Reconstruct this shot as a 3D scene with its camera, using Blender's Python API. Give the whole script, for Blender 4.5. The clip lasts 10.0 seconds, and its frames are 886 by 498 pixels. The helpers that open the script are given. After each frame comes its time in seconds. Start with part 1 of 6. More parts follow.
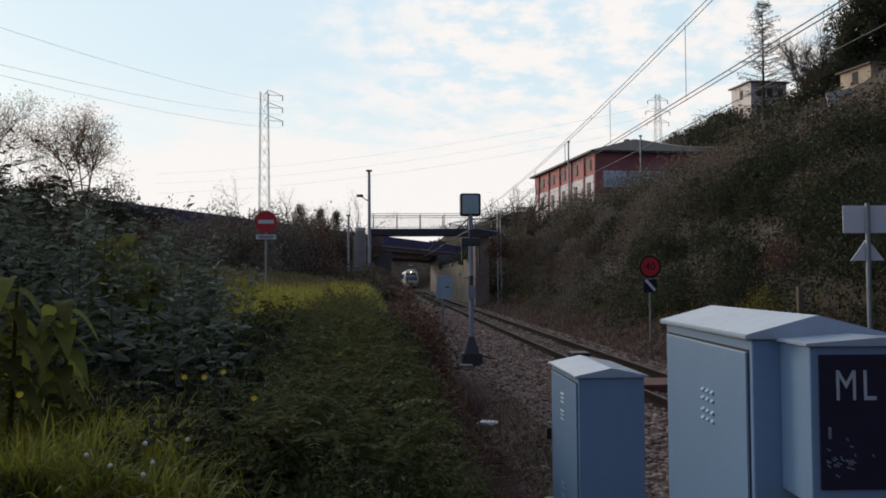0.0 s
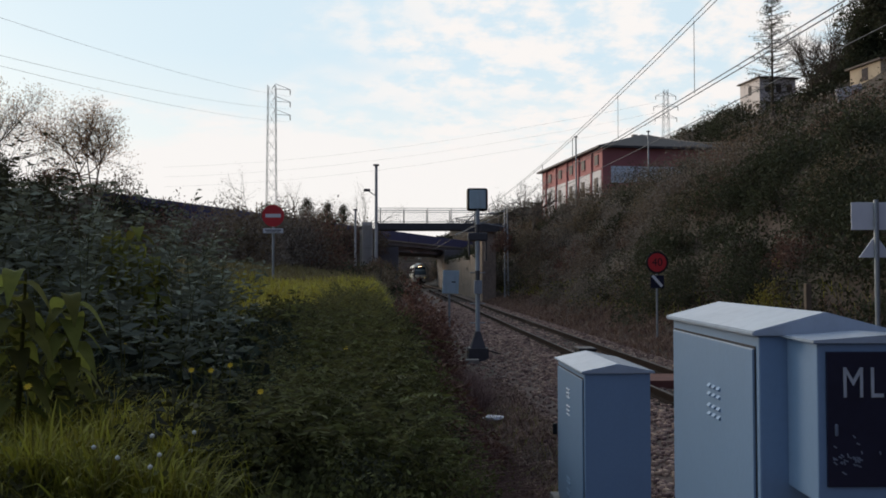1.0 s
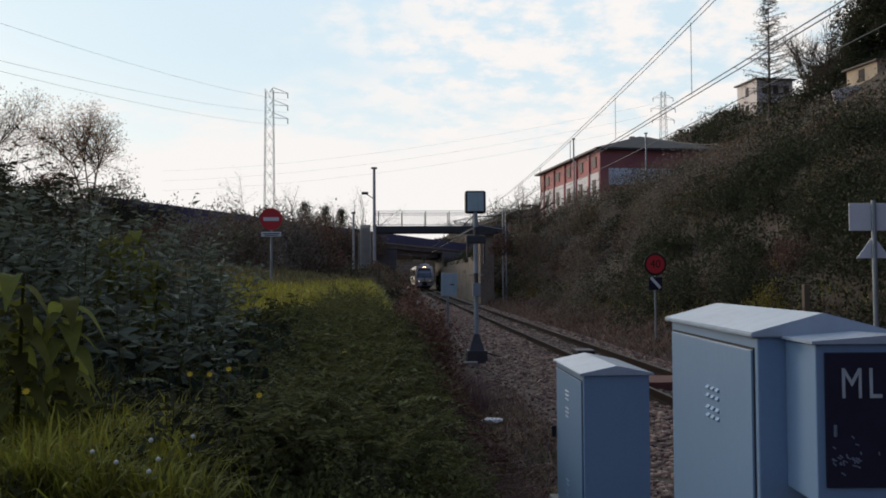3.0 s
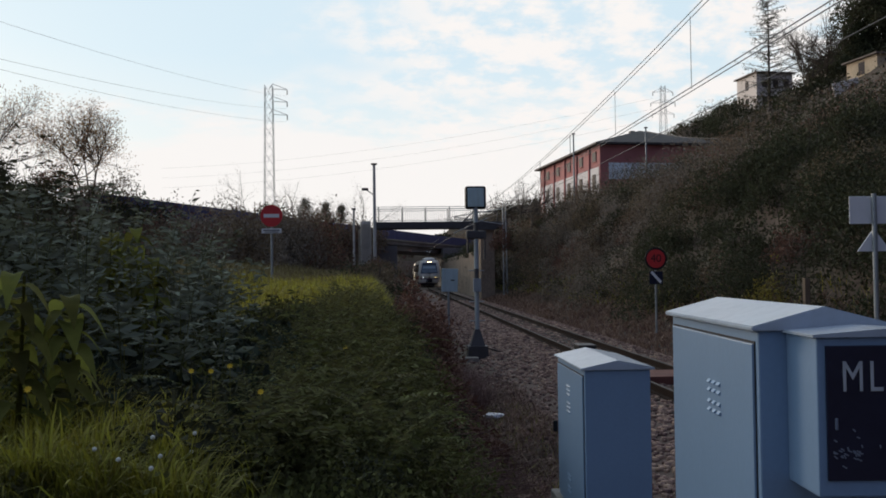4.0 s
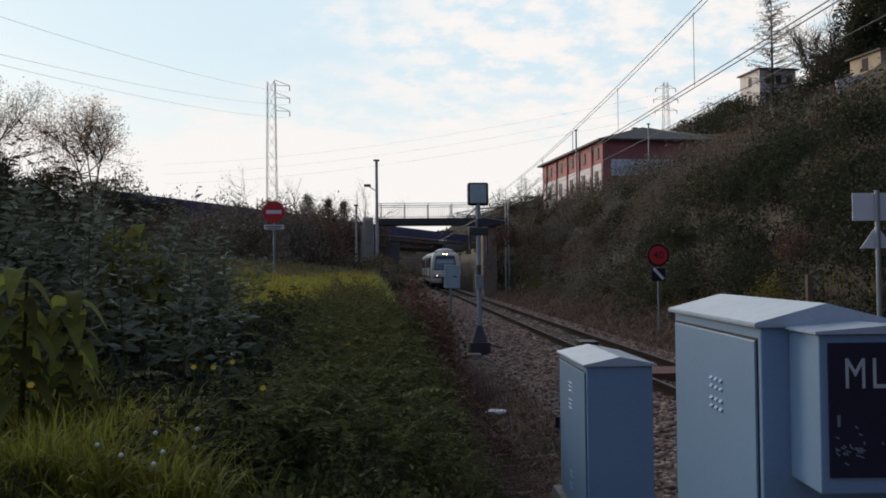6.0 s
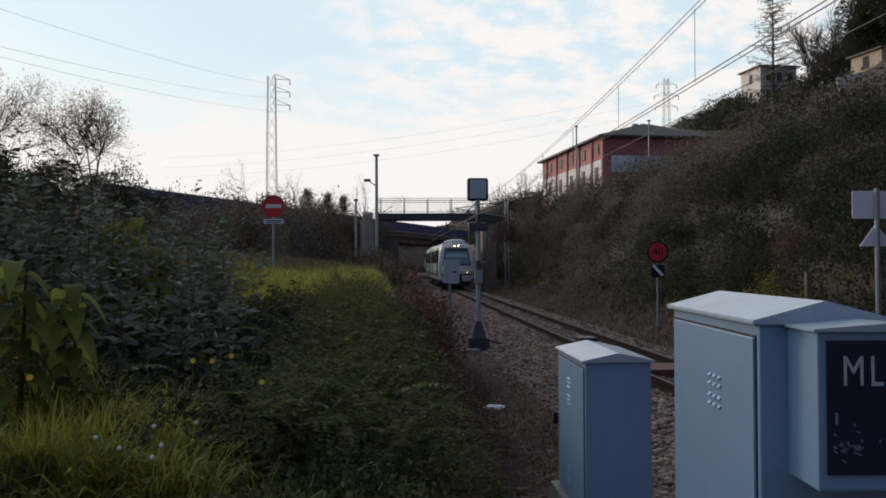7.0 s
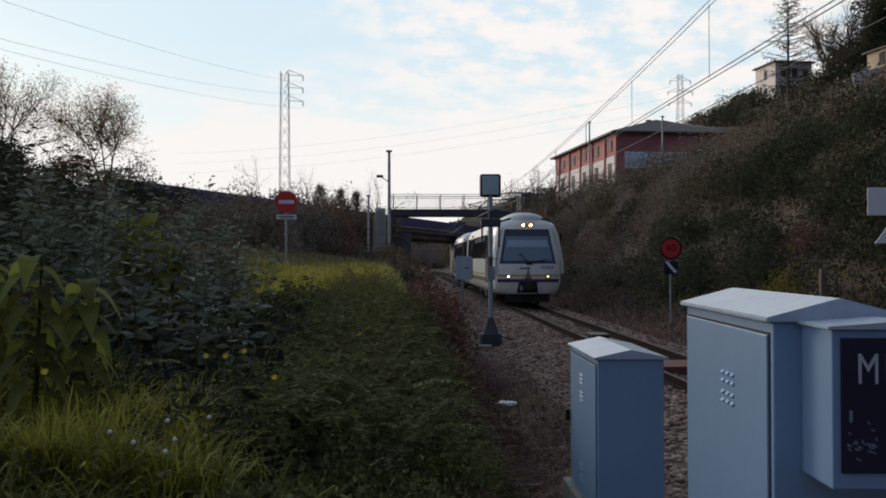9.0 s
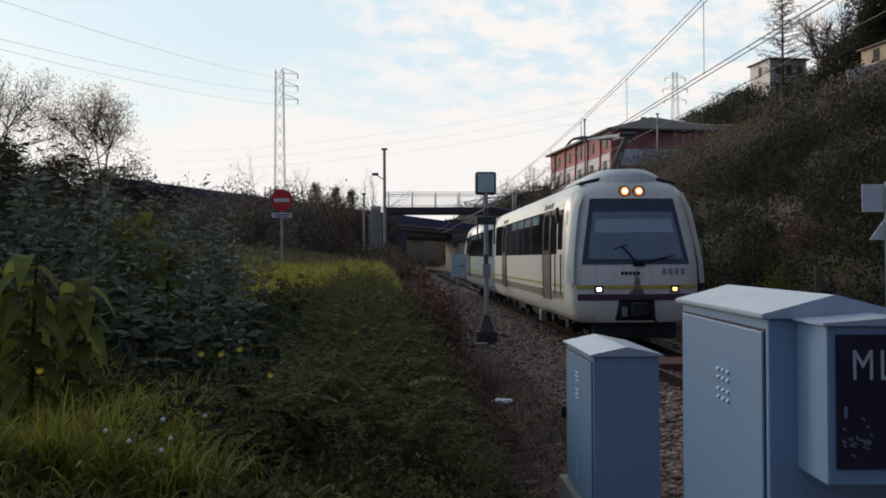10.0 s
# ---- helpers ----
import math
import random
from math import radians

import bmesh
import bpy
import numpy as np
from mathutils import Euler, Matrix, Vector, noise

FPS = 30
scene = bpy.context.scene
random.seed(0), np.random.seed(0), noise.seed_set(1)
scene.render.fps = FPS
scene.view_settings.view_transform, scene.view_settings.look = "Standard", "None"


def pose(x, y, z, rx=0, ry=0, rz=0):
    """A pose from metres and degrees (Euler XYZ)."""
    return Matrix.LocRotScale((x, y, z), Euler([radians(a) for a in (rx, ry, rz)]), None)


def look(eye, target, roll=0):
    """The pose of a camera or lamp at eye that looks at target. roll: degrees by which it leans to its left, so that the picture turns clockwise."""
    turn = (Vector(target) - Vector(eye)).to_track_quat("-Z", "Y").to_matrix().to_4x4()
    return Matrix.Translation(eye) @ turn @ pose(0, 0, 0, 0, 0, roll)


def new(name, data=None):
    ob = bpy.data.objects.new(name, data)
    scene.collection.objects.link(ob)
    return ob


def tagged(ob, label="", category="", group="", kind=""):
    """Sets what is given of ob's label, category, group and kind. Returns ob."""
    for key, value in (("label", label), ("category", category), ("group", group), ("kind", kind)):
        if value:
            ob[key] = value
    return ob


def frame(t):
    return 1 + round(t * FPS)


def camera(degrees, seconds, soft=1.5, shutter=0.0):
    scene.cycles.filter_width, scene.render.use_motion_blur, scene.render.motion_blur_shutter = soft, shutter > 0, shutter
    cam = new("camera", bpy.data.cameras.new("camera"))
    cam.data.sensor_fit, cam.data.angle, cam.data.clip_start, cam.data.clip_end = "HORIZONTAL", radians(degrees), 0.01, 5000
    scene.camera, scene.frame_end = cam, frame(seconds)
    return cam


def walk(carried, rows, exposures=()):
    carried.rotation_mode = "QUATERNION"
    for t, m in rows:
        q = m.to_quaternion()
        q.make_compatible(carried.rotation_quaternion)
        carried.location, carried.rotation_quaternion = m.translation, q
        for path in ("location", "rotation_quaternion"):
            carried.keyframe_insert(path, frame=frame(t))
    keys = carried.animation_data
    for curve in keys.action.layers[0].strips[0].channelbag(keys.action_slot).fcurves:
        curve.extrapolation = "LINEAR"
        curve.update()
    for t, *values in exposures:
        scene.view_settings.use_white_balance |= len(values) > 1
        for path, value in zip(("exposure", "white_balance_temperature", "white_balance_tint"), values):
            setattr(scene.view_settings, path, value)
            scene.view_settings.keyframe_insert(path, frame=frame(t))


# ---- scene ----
# the camera stands in one spot and is turned a little by hand
EYE_Z = 1.8
TURNS = [
    (0.0, -3.717, 1.980, 0.401),
    (0.5, -3.658, 1.851, 0.240),
    (1.0, -3.283, 1.635, 0.094),
    (1.5, -3.417, 1.496, 0.303),
    (2.0, -3.302, 1.843, 0.344),
    (2.5, -3.345, 1.833, 0.297),
    (4.0, -3.354, 1.525, 0.698),
    (4.5, -2.868, 1.236, 0.622),
    (5.0, -2.980, 1.170, 0.600),
    (5.5, -3.126, 1.400, 0.731),
    (7.0, -3.243, 0.976, 0.268),
    (7.5, -3.027, 1.031, 0.288),
    (8.0, -2.750, 0.936, 0.566),
    (8.5, -2.595, 0.964, 0.343),
    (9.0, -2.427, 0.717, 0.117),
    (9.5, -2.283, 0.805, 0.402),
    (10.0, -2.718, 0.575, 0.289),
]
cam = camera(54.0, 10.0, soft=1.75)
walk(cam, [(t, pose(0, 0, EYE_Z, 90 + p, r, yw)) for t, yw, p, r in TURNS])

# ---- world, sun, exposure ----
SUN_EL, SUN_AZ = 5.0, -36.0        # azimuth in degrees from +y towards +x
world = bpy.data.worlds.new("sky")
scene.world = world
world.use_nodes = True
wn, wl = world.node_tree.nodes, world.node_tree.links
wn.clear()
w_out = wn.new("ShaderNodeOutputWorld")
w_bg = wn.new("ShaderNodeBackground")
w_bg.inputs["Strength"].default_value = 0.147
w_sky = wn.new("ShaderNodeTexSky")
w_sky.sky_type, w_sky.sun_disc = "NISHITA", False
w_sky.sun_elevation, w_sky.sun_rotation = radians(SUN_EL), radians(SUN_AZ)
w_sky.air_density, w_sky.dust_density, w_sky.ozone_density = 1.0, 1.2, 2.0
w_co = wn.new("ShaderNodeTexCoord")
# flat cloud layer: direction divided by its height
w_sep = wn.new("ShaderNodeSeparateXYZ")
wl.new(w_co.outputs["Generated"], w_sep.inputs[0])
w_zz = wn.new("ShaderNodeMath"); w_zz.operation = "ADD"; w_zz.inputs[1].default_value = 0.30
w_zm = wn.new("ShaderNodeMath"); w_zm.operation = "MAXIMUM"; w_zm.inputs[1].default_value = 0.03
wl.new(w_sep.outputs["Z"], w_zz.inputs[0]); wl.new(w_zz.outputs[0], w_zm.inputs[0])
w_div = wn.new("ShaderNodeVectorMath"); w_div.operation = "DIVIDE"
w_cz = wn.new("ShaderNodeCombineXYZ")
for k in "XYZ":
    wl.new(w_zm.outputs[0], w_cz.inputs[k])
wl.new(w_co.outputs["Generated"], w_div.inputs[0]); wl.new(w_cz.outputs[0], w_div.inputs[1])


def cloud_noise(scale, detail, rough, lo, hi, stretch=(1, 1, 0), off=(0, 0, 0)):
    mp = wn.new("ShaderNodeMapping")
    mp.inputs["Scale"].default_value, mp.inputs["Location"].default_value = stretch, off
    wl.new(w_div.outputs[0], mp.inputs["Vector"])
    nz = wn.new("ShaderNodeTexNoise")
    nz.inputs["Scale"].default_value, nz.inputs["Detail"].default_value, nz.inputs["Roughness"].default_value = scale, detail, rough
    wl.new(mp.outputs[0], nz.inputs["Vector"])
    mr = wn.new("ShaderNodeMapRange")
    mr.interpolation_type = "SMOOTHSTEP"
    mr.inputs["From Min"].default_value, mr.inputs["From Max"].default_value = lo, hi
    wl.new(nz.outputs["Fac"], mr.inputs["Value"])
    return mr.outputs[0]


def math_node(op, a, b):
    nd = wn.new("ShaderNodeMath"); nd.operation = op
    for k, v in enumerate((a, b)):
        if isinstance(v, (int, float)):
            nd.inputs[k].default_value = v
        else:
            wl.new(v, nd.inputs[k])
    return nd.outputs[0]


def ramp(value, lo, hi, a=0.0, b=1.0):
    mr = wn.new("ShaderNodeMapRange"); mr.interpolation_type = "SMOOTHSTEP"
    for key, v in (("From Min", lo), ("From Max", hi), ("To Min", a), ("To Max", b)):
        mr.inputs[key].default_value = v
    wl.new(value, mr.inputs["Value"])
    return mr.outputs[0]


c_small = cloud_noise(10.0, 8, 0.60, 0.37, 0.60, (1, 1.0, 0), (0.3, 0.1, 0))
c_big = cloud_noise(1.6, 4, 0.55, 0.25, 0.75, (1, 1.0, 0), (1.4, 2.2, 0))
c_edge = cloud_noise(2.4, 6, 0.6, 0.2, 0.8, (1, 1.6, 0), (5.1, 0.7, 0))
c_side = ramp(math_node("ADD", w_sep.outputs["X"], math_node("MULTIPLY", c_big, 0.5)), 0.05, 0.40)   # thins out away from the hill
c_bank = ramp(math_node("ADD", w_sep.outputs["Z"], math_node("MULTIPLY", c_edge, -0.10)), 0.085, 0.135, 0.9, 0.0)
w_mul = wn.new("ShaderNodeMath"); w_mul.operation = "MAXIMUM"
wl.new(math_node("MULTIPLY", c_small, c_side), w_mul.inputs[0]); wl.new(c_bank, w_mul.inputs[1])
w_tint = wn.new("ShaderNodeMix"); w_tint.data_type = "RGBA"          # thin veil that pales the blue
w_tint.inputs["Factor"].default_value = 0.84
w_dot = wn.new("ShaderNodeVectorMath"); w_dot.operation = "DOT_PRODUCT"  # paler towards the sunset, deep blue away from it
w_dot.inputs[1].default_value = (math.sin(radians(SUN_AZ)), math.cos(radians(SUN_AZ)), 0.0)
wl.new(w_co.outputs["Generated"], w_dot.inputs[0])
w_dir = wn.new("ShaderNodeMapRange"); w_dir.interpolation_type = "SMOOTHSTEP"
w_dir.inputs["From Min"].default_value, w_dir.inputs["From Max"].default_value = -0.45, 0.55
wl.new(w_dot.outputs["Value"], w_dir.inputs["Value"])


def dusk(away, towards):
    mx = wn.new("ShaderNodeMix"); mx.data_type = "RGBA"
    mx.inputs["A"].default_value, mx.inputs["B"].default_value = (*away, 1), (*towards, 1)
    wl.new(w_dir.outputs[0], mx.inputs["Factor"])
    return mx.outputs["Result"]


wl.new(dusk((0.74, 1.02, 2.05), (5.15, 6.25, 6.95)), w_tint.inputs["B"])
wl.new(w_sky.outputs[0], w_tint.inputs["A"])
w_hz = wn.new("ShaderNodeMapRange")                                  # pale peach towards the horizon
w_hz.inputs["From Min"].default_value, w_hz.inputs["From Max"].default_value = 0.0, 0.24
w_hz.inputs["To Min"].default_value, w_hz.inputs["To Max"].default_value = 0.85, 0.0
wl.new(w_sep.outputs["Z"], w_hz.inputs["Value"])
w_low = wn.new("ShaderNodeMix"); w_low.data_type = "RGBA"
wl.new(dusk((1.0, 1.2, 1.75), (6.95, 6.6, 5.95)), w_low.inputs["B"])
wl.new(w_hz.outputs[0], w_low.inputs["Factor"]); wl.new(w_tint.outputs["Result"], w_low.inputs["A"])
w_cl = wn.new("ShaderNodeMix"); w_cl.data_type = "RGBA"
wl.new(dusk((1.0, 1.25, 1.9), (6.55, 6.3, 6.15)), w_cl.inputs["B"])
wl.new(w_mul.outputs[0], w_cl.inputs["Factor"]); wl.new(w_low.outputs["Result"], w_cl.inputs["A"])
wl.new(w_cl.outputs["Result"], w_bg.inputs["Color"]); wl.new(w_bg.outputs[0], w_out.inputs[0])

sun = new("sun", bpy.data.lights.new("sun", "SUN"))
sun.data.energy, sun.data.angle, sun.data.color = 2.3, radians(22), (1.0, 0.84, 0.67)
sa, se = radians(SUN_AZ), radians(SUN_EL + 4)
sun.matrix_world = look((40 * math.sin(sa), 40 * math.cos(sa), 40 * math.tan(se)), (0, 0, 0))
scene.view_settings.exposure = 0.0


# ---- materials ----
def material(name, colour, rough=0.7, metal=0.0, vary=0.25, scale=3.0, fine=40.0, bump=0.15, second=None, island=0.0, obj=0.0, translucent=0.0, stain=0.0, stretch=(1, 1, 1), gloss=0.5):
    """Base colour varied at two scales, with fine relief."""
    m = bpy.data.materials.new(name)
    m.use_nodes = True
    n, l = m.node_tree.nodes, m.node_tree.links
    b = n["Principled BSDF"]
    co = n.new("ShaderNodeTexCoord")
    mp = n.new("ShaderNodeMapping")
    mp.inputs["Scale"].default_value = stretch
    l.new(co.outputs["Object"], mp.inputs[0])

    def nz(s, d):
        t = n.new("ShaderNodeTexNoise")
        t.inputs["Scale"].default_value, t.inputs["Detail"].default_value = s, d
        l.new(mp.outputs[0], t.inputs["Vector"])
        return t

    big, small = nz(scale, 4), nz(fine, 3)
    second = second or tuple(c * 0.55 for c in colour)
    mix = n.new("ShaderNodeMix"); mix.data_type = "RGBA"
    mix.inputs["A"].default_value, mix.inputs["B"].default_value = (*colour, 1), (*second, 1)
    r = n.new("ShaderNodeMapRange")
    r.inputs["From Min"].default_value, r.inputs["From Max"].default_value = 0.38, 0.68
    r.inputs["To Max"].default_value = min(1.0, vary * 2)
    l.new(big.outputs["Fac"], r.inputs["Value"]); l.new(r.outputs[0], mix.inputs["Factor"])
    hsv = n.new("ShaderNodeHueSaturation")
    l.new(mix.outputs["Result"], hsv.inputs["Color"])
    val = n.new("ShaderNodeMapRange")
    val.inputs["To Min"].default_value, val.inputs["To Max"].default_value = 1 - vary, 1 + vary
    l.new(small.outputs["Fac"], val.inputs["Value"])
    src = val.outputs[0]
    if island or obj:
        if island:
            g = n.new("ShaderNodeNewGeometry"); rnd = g.outputs["Random Per Island"]
        else:
            g = n.new("ShaderNodeObjectInfo"); rnd = g.outputs["Random"]
        amount = island or obj
        rr = n.new("ShaderNodeMapRange")
        rr.inputs["To Min"].default_value, rr.inputs["To Max"].default_value = 1 - amount, 1 + amount
        l.new(rnd, rr.inputs["Value"])
        mu = n.new("ShaderNodeMath"); mu.operation = "MULTIPLY"
        l.new(src, mu.inputs[0]); l.new(rr.outputs[0], mu.inputs[1])
        src = mu.outputs[0]
        hr = n.new("ShaderNodeMapRange")
        hr.inputs["To Min"].default_value, hr.inputs["To Max"].default_value = 0.5 - amount * 0.05, 0.5 + amount * 0.03
        l.new(rnd, hr.inputs["Value"]); l.new(hr.outputs[0], hsv.inputs["Hue"])
    l.new(src, hsv.inputs["Value"])
    col = hsv.outputs["Color"]
    if stain:
        st = n.new("ShaderNodeTexNoise")
        st.inputs["Scale"].default_value, st.inputs["Detail"].default_value = 5.0, 6
        sm = n.new("ShaderNodeMapping"); sm.inputs["Scale"].default_value = (3, 3, 0.35)
        l.new(co.outputs["Object"], sm.inputs[0]); l.new(sm.outputs[0], st.inputs["Vector"])
        sr = n.new("ShaderNodeMapRange")
        sr.inputs["From Min"].default_value, sr.inputs["From Max"].default_value, sr.inputs["To Max"].default_value = 0.5, 0.8, stain
        l.new(st.outputs["Fac"], sr.inputs["Value"])
        sx = n.new("ShaderNodeMix"); sx.data_type = "RGBA"
        sx.inputs["B"].default_value = (0.10, 0.075, 0.05, 1)
        l.new(col, sx.inputs["A"]); l.new(sr.outputs[0], sx.inputs["Factor"])
        col = sx.outputs["Result"]
    l.new(col, b.inputs["Base Color"])
    b.inputs["Roughness"].default_value, b.inputs["Metallic"].default_value = rough, metal
    b.inputs["Specular IOR Level"].default_value = gloss
    if bump:
        bp = n.new("ShaderNodeBump")
        bp.inputs["Strength"].default_value, bp.inputs["Distance"].default_value = bump, 0.02
        l.new(small.outputs["Fac"], bp.inputs["Height"]); l.new(bp.outputs[0], b.inputs["Normal"])
    if translucent:
        tr = n.new("ShaderNodeBsdfTranslucent")
        l.new(col, tr.inputs["Color"])
        ms = n.new("ShaderNodeMixShader"); ms.inputs[0].default_value = translucent
        l.new(b.outputs[0], ms.inputs[1]); l.new(tr.outputs[0], ms.inputs[2])
        l.new(ms.outputs[0], n["Material Output"].inputs["Surface"])
    return m


def glowing(name, colour, power):
    m = bpy.data.materials.new(name)
    m.use_nodes = True
    b = m.node_tree.nodes["Principled BSDF"]
    b.inputs["Base Color"].default_value = (*colour, 1)
    b.inputs["Emission Color"].default_value = (*colour, 1)
    b.inputs["Emission Strength"].default_value = power
    return m


M_EARTH = material("earth", (0.075, 0.049, 0.035), 0.95, second=(0.032, 0.030, 0.014), vary=0.4, scale=0.5, fine=9, bump=0.6)
M_BALLAST = material("ballast_bed", (0.145, 0.098, 0.080), 0.95, vary=0.45, scale=1.2, fine=22, bump=1.0)
M_STONE = material("ballast_stone", (0.27, 0.175, 0.14), 0.9, vary=0.2, scale=2, fine=30, bump=0.3, island=0.65)
M_RAIL = material("rail_side", (0.030, 0.018, 0.014), 0.9, vary=0.25, bump=0.3, gloss=0.1)
M_RAILTOP = material("rail_head", (0.10, 0.085, 0.078), 0.6, metal=0.0, vary=0.1, bump=0.05, gloss=0.15)
M_SLEEPER = material("sleeper", (0.065, 0.046, 0.037), 0.9, vary=0.3, obj=0.2, bump=0.4, gloss=0.2)
M_CAB = material("cabinet_paint", (0.218, 0.325, 0.48), 0.38, vary=0.06, scale=2.0, fine=60, bump=0.03, stain=0.035)
# the body's paint, lightened for bright sky glancing off the roofs
M_CABTOP = material("lightened_cabinet_roof", (0.42, 0.48, 0.57), 0.27, vary=0.08, scale=3.0, fine=60, bump=0.03, stain=0.14)
M_SEAM = material("dark_seam", (0.03, 0.03, 0.035), 0.8, vary=0.1)
M_NAVY = material("dark_panel", (0.018, 0.02, 0.045), 0.22, vary=0.2, scale=6, bump=0.02)
M_SCUFF = material("scuffed_paint", (0.20, 0.23, 0.30), 0.6, vary=0.3, scale=20)
M_PAINTMARK = material("white_marker", (0.5, 0.52, 0.56), 0.6, vary=0.3, scale=20)
M_CONCRETE = material("concrete", (0.27, 0.25, 0.225), 0.9, vary=0.25, scale=1.5, fine=25, bump=0.35, stain=0.5)
M_PALECONC = material("pale_concrete", (0.60, 0.57, 0.54), 0.9, vary=0.2, scale=1.5, fine=25, bump=0.3, stain=0.35)
M_OLDWALL = material("brown_masonry", (0.32, 0.24, 0.18), 0.92, vary=0.35, scale=0.8, fine=6, bump=0.6, stain=0.7)
M_STEELDARK = material("dark_steel", (0.085, 0.08, 0.085), 0.6, metal=0.4, vary=0.25, bump=0.1)
M_GALV = material("galvanised_steel", (0.33, 0.35, 0.37), 0.5, metal=0.6, vary=0.2, bump=0.05)
M_LATTICE = material("weathered_lattice_steel", (0.24, 0.24, 0.26), 0.7, vary=0.2, bump=0.0)
M_GREYPAINT = material("grey_paint", (0.30, 0.33, 0.36), 0.55, vary=0.12, bump=0.05, stain=0.3)
M_MAST = material("mast_grey_paint", (0.36, 0.40, 0.43), 0.6, vary=0.15, bump=0.05, stain=0.4)
M_PLATE = material("pale_plate", (0.44, 0.56, 0.60), 0.5, vary=0.1, bump=0.03, stain=0.2)
M_BLUE = material("blue_parapet", (0.028, 0.038, 0.16), 0.5, vary=0.25, scale=0.5, bump=0.05)
M_DECK = material("bridge_underside", (0.17, 0.16, 0.165), 0.9, vary=0.3, scale=0.4, bump=0.3)
M_REDWALL = material("red_render", (0.43, 0.165, 0.16), 0.9, vary=0.15, scale=0.6, fine=12, bump=0.15)
M_WHITEWALL = material("white_render", (0.70, 0.66, 0.66), 0.9, vary=0.10, scale=0.5, fine=10, bump=0.1, stain=0.2)
M_HOUSEWALL = material("weathered_pale_render", (0.72, 0.64, 0.60), 0.9, vary=0.15, scale=0.5, fine=10, bump=0.1, stain=0.35)
M_CREAMWALL = material("cream_render", (0.60, 0.47, 0.33), 0.9, vary=0.18, scale=0.5, fine=10, bump=0.1, stain=0.4)
M_ROOF = material("dark_slate_roof", (0.07, 0.062, 0.062), 0.8, vary=0.25, scale=0.8, fine=5, bump=0.5)
M_ROOFTILE = material("brown_tile_roof", (0.17, 0.135, 0.115), 0.85, vary=0.25, scale=0.8, fine=5, bump=0.4)
M_GLASSDARK = material("window_glass", (0.055, 0.045, 0.05), 0.6, vary=0.1, bump=0.0, gloss=0.08)
M_PANELGLASS = material("pale_blue_glazing", (0.72, 0.79, 0.86), 0.35, vary=0.15, scale=1, bump=0.0)
M_BARK = material("bark", (0.075, 0.058, 0.045), 0.95, vary=0.3, scale=6, bump=0.6, stretch=(1, 1, 0.25))
# dark enough to carry the undergrowth shade of the near slope
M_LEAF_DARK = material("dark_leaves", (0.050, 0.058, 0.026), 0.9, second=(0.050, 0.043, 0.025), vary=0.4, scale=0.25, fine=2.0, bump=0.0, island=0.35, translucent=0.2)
# olive autumn colour, raised a step for haze on the far slope
M_LEAF_OLIVE = material("olive_leaves", (0.165, 0.130, 0.080), 0.9, second=(0.175, 0.115, 0.085), vary=0.4, scale=0.3, fine=1.2, bump=0.0, island=0.25, translucent=0.2)
M_LEAF_WEED = material("weed_leaves", (0.112, 0.118, 0.034), 0.85, second=(0.128, 0.116, 0.042), vary=0.3, scale=0.8, fine=3.0, bump=0.0, island=0.45, translucent=0.3)
M_LEAF_BROAD = material("broad_leaf", (0.185, 0.190, 0.042), 0.75, vary=0.25, scale=4, fine=20, bump=0.1, obj=0.45, translucent=0.5, gloss=0.25)
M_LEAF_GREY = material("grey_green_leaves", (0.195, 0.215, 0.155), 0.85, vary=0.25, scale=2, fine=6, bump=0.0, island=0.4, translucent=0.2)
M_LEAF_RUST = material("dead_bracken", (0.185, 0.095, 0.066), 0.85, vary=0.4, scale=1.5, fine=6, bump=0.0, island=0.35, translucent=0.15)
M_LEAF_AUTUMN = material("autumn_leaves", (0.36, 0.23, 0.13), 0.7, vary=0.3, scale=1, fine=4, bump=0.0, island=0.4, translucent=0.5)
M_GRASS = material("grass", (0.25, 0.235, 0.028), 0.6, second=(0.15, 0.145, 0.022), vary=0.3, scale=0.7, fine=5, bump=0.0, island=0.4, translucent=0.35)
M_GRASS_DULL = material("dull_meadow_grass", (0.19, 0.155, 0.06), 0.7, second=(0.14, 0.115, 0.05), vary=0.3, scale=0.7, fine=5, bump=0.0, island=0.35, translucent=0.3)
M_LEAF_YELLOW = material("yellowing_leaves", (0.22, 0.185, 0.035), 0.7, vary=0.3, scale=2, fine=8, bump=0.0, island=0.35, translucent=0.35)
# grass colour with the meadow's sunlight painted in; some tufts share it
M_GRASS_LIT = material("lit_yellow_grass", (0.37, 0.33, 0.04), 0.6, second=(0.26, 0.25, 0.04), vary=0.3, scale=0.7, fine=5, bump=0.0, island=0.35, translucent=0.35)
M_GRASS_DRY = material("dry_grass", (0.22, 0.14, 0.105), 0.85, second=(0.18, 0.12, 0.09), vary=0.35, scale=0.7, fine=5, bump=0.0, island=0.45, translucent=0.2)
M_YELLOWFLOWER = material("yellow_petals", (0.75, 0.52, 0.03), 0.6, vary=0.1, bump=0.0)
M_WHITEFLOWER = material("white_petals", (0.65, 0.65, 0.6), 0.6, vary=0.1, bump=0.0)
M_SIGNRED = material("red_sign_paint", (0.62, 0.03, 0.035), 0.4, vary=0.08, bump=0.02)
M_SIGNWHITE = material("white_sign_paint", (0.75, 0.75, 0.78), 0.45, vary=0.06, bump=0.02)
M_BLACK = material("black_paint", (0.02, 0.02, 0.022), 0.5, vary=0.15, bump=0.03, gloss=0.15)
M_WIRE = material("wire", (0.09, 0.085, 0.085), 0.5, metal=0.5, vary=0.1, bump=0.0)
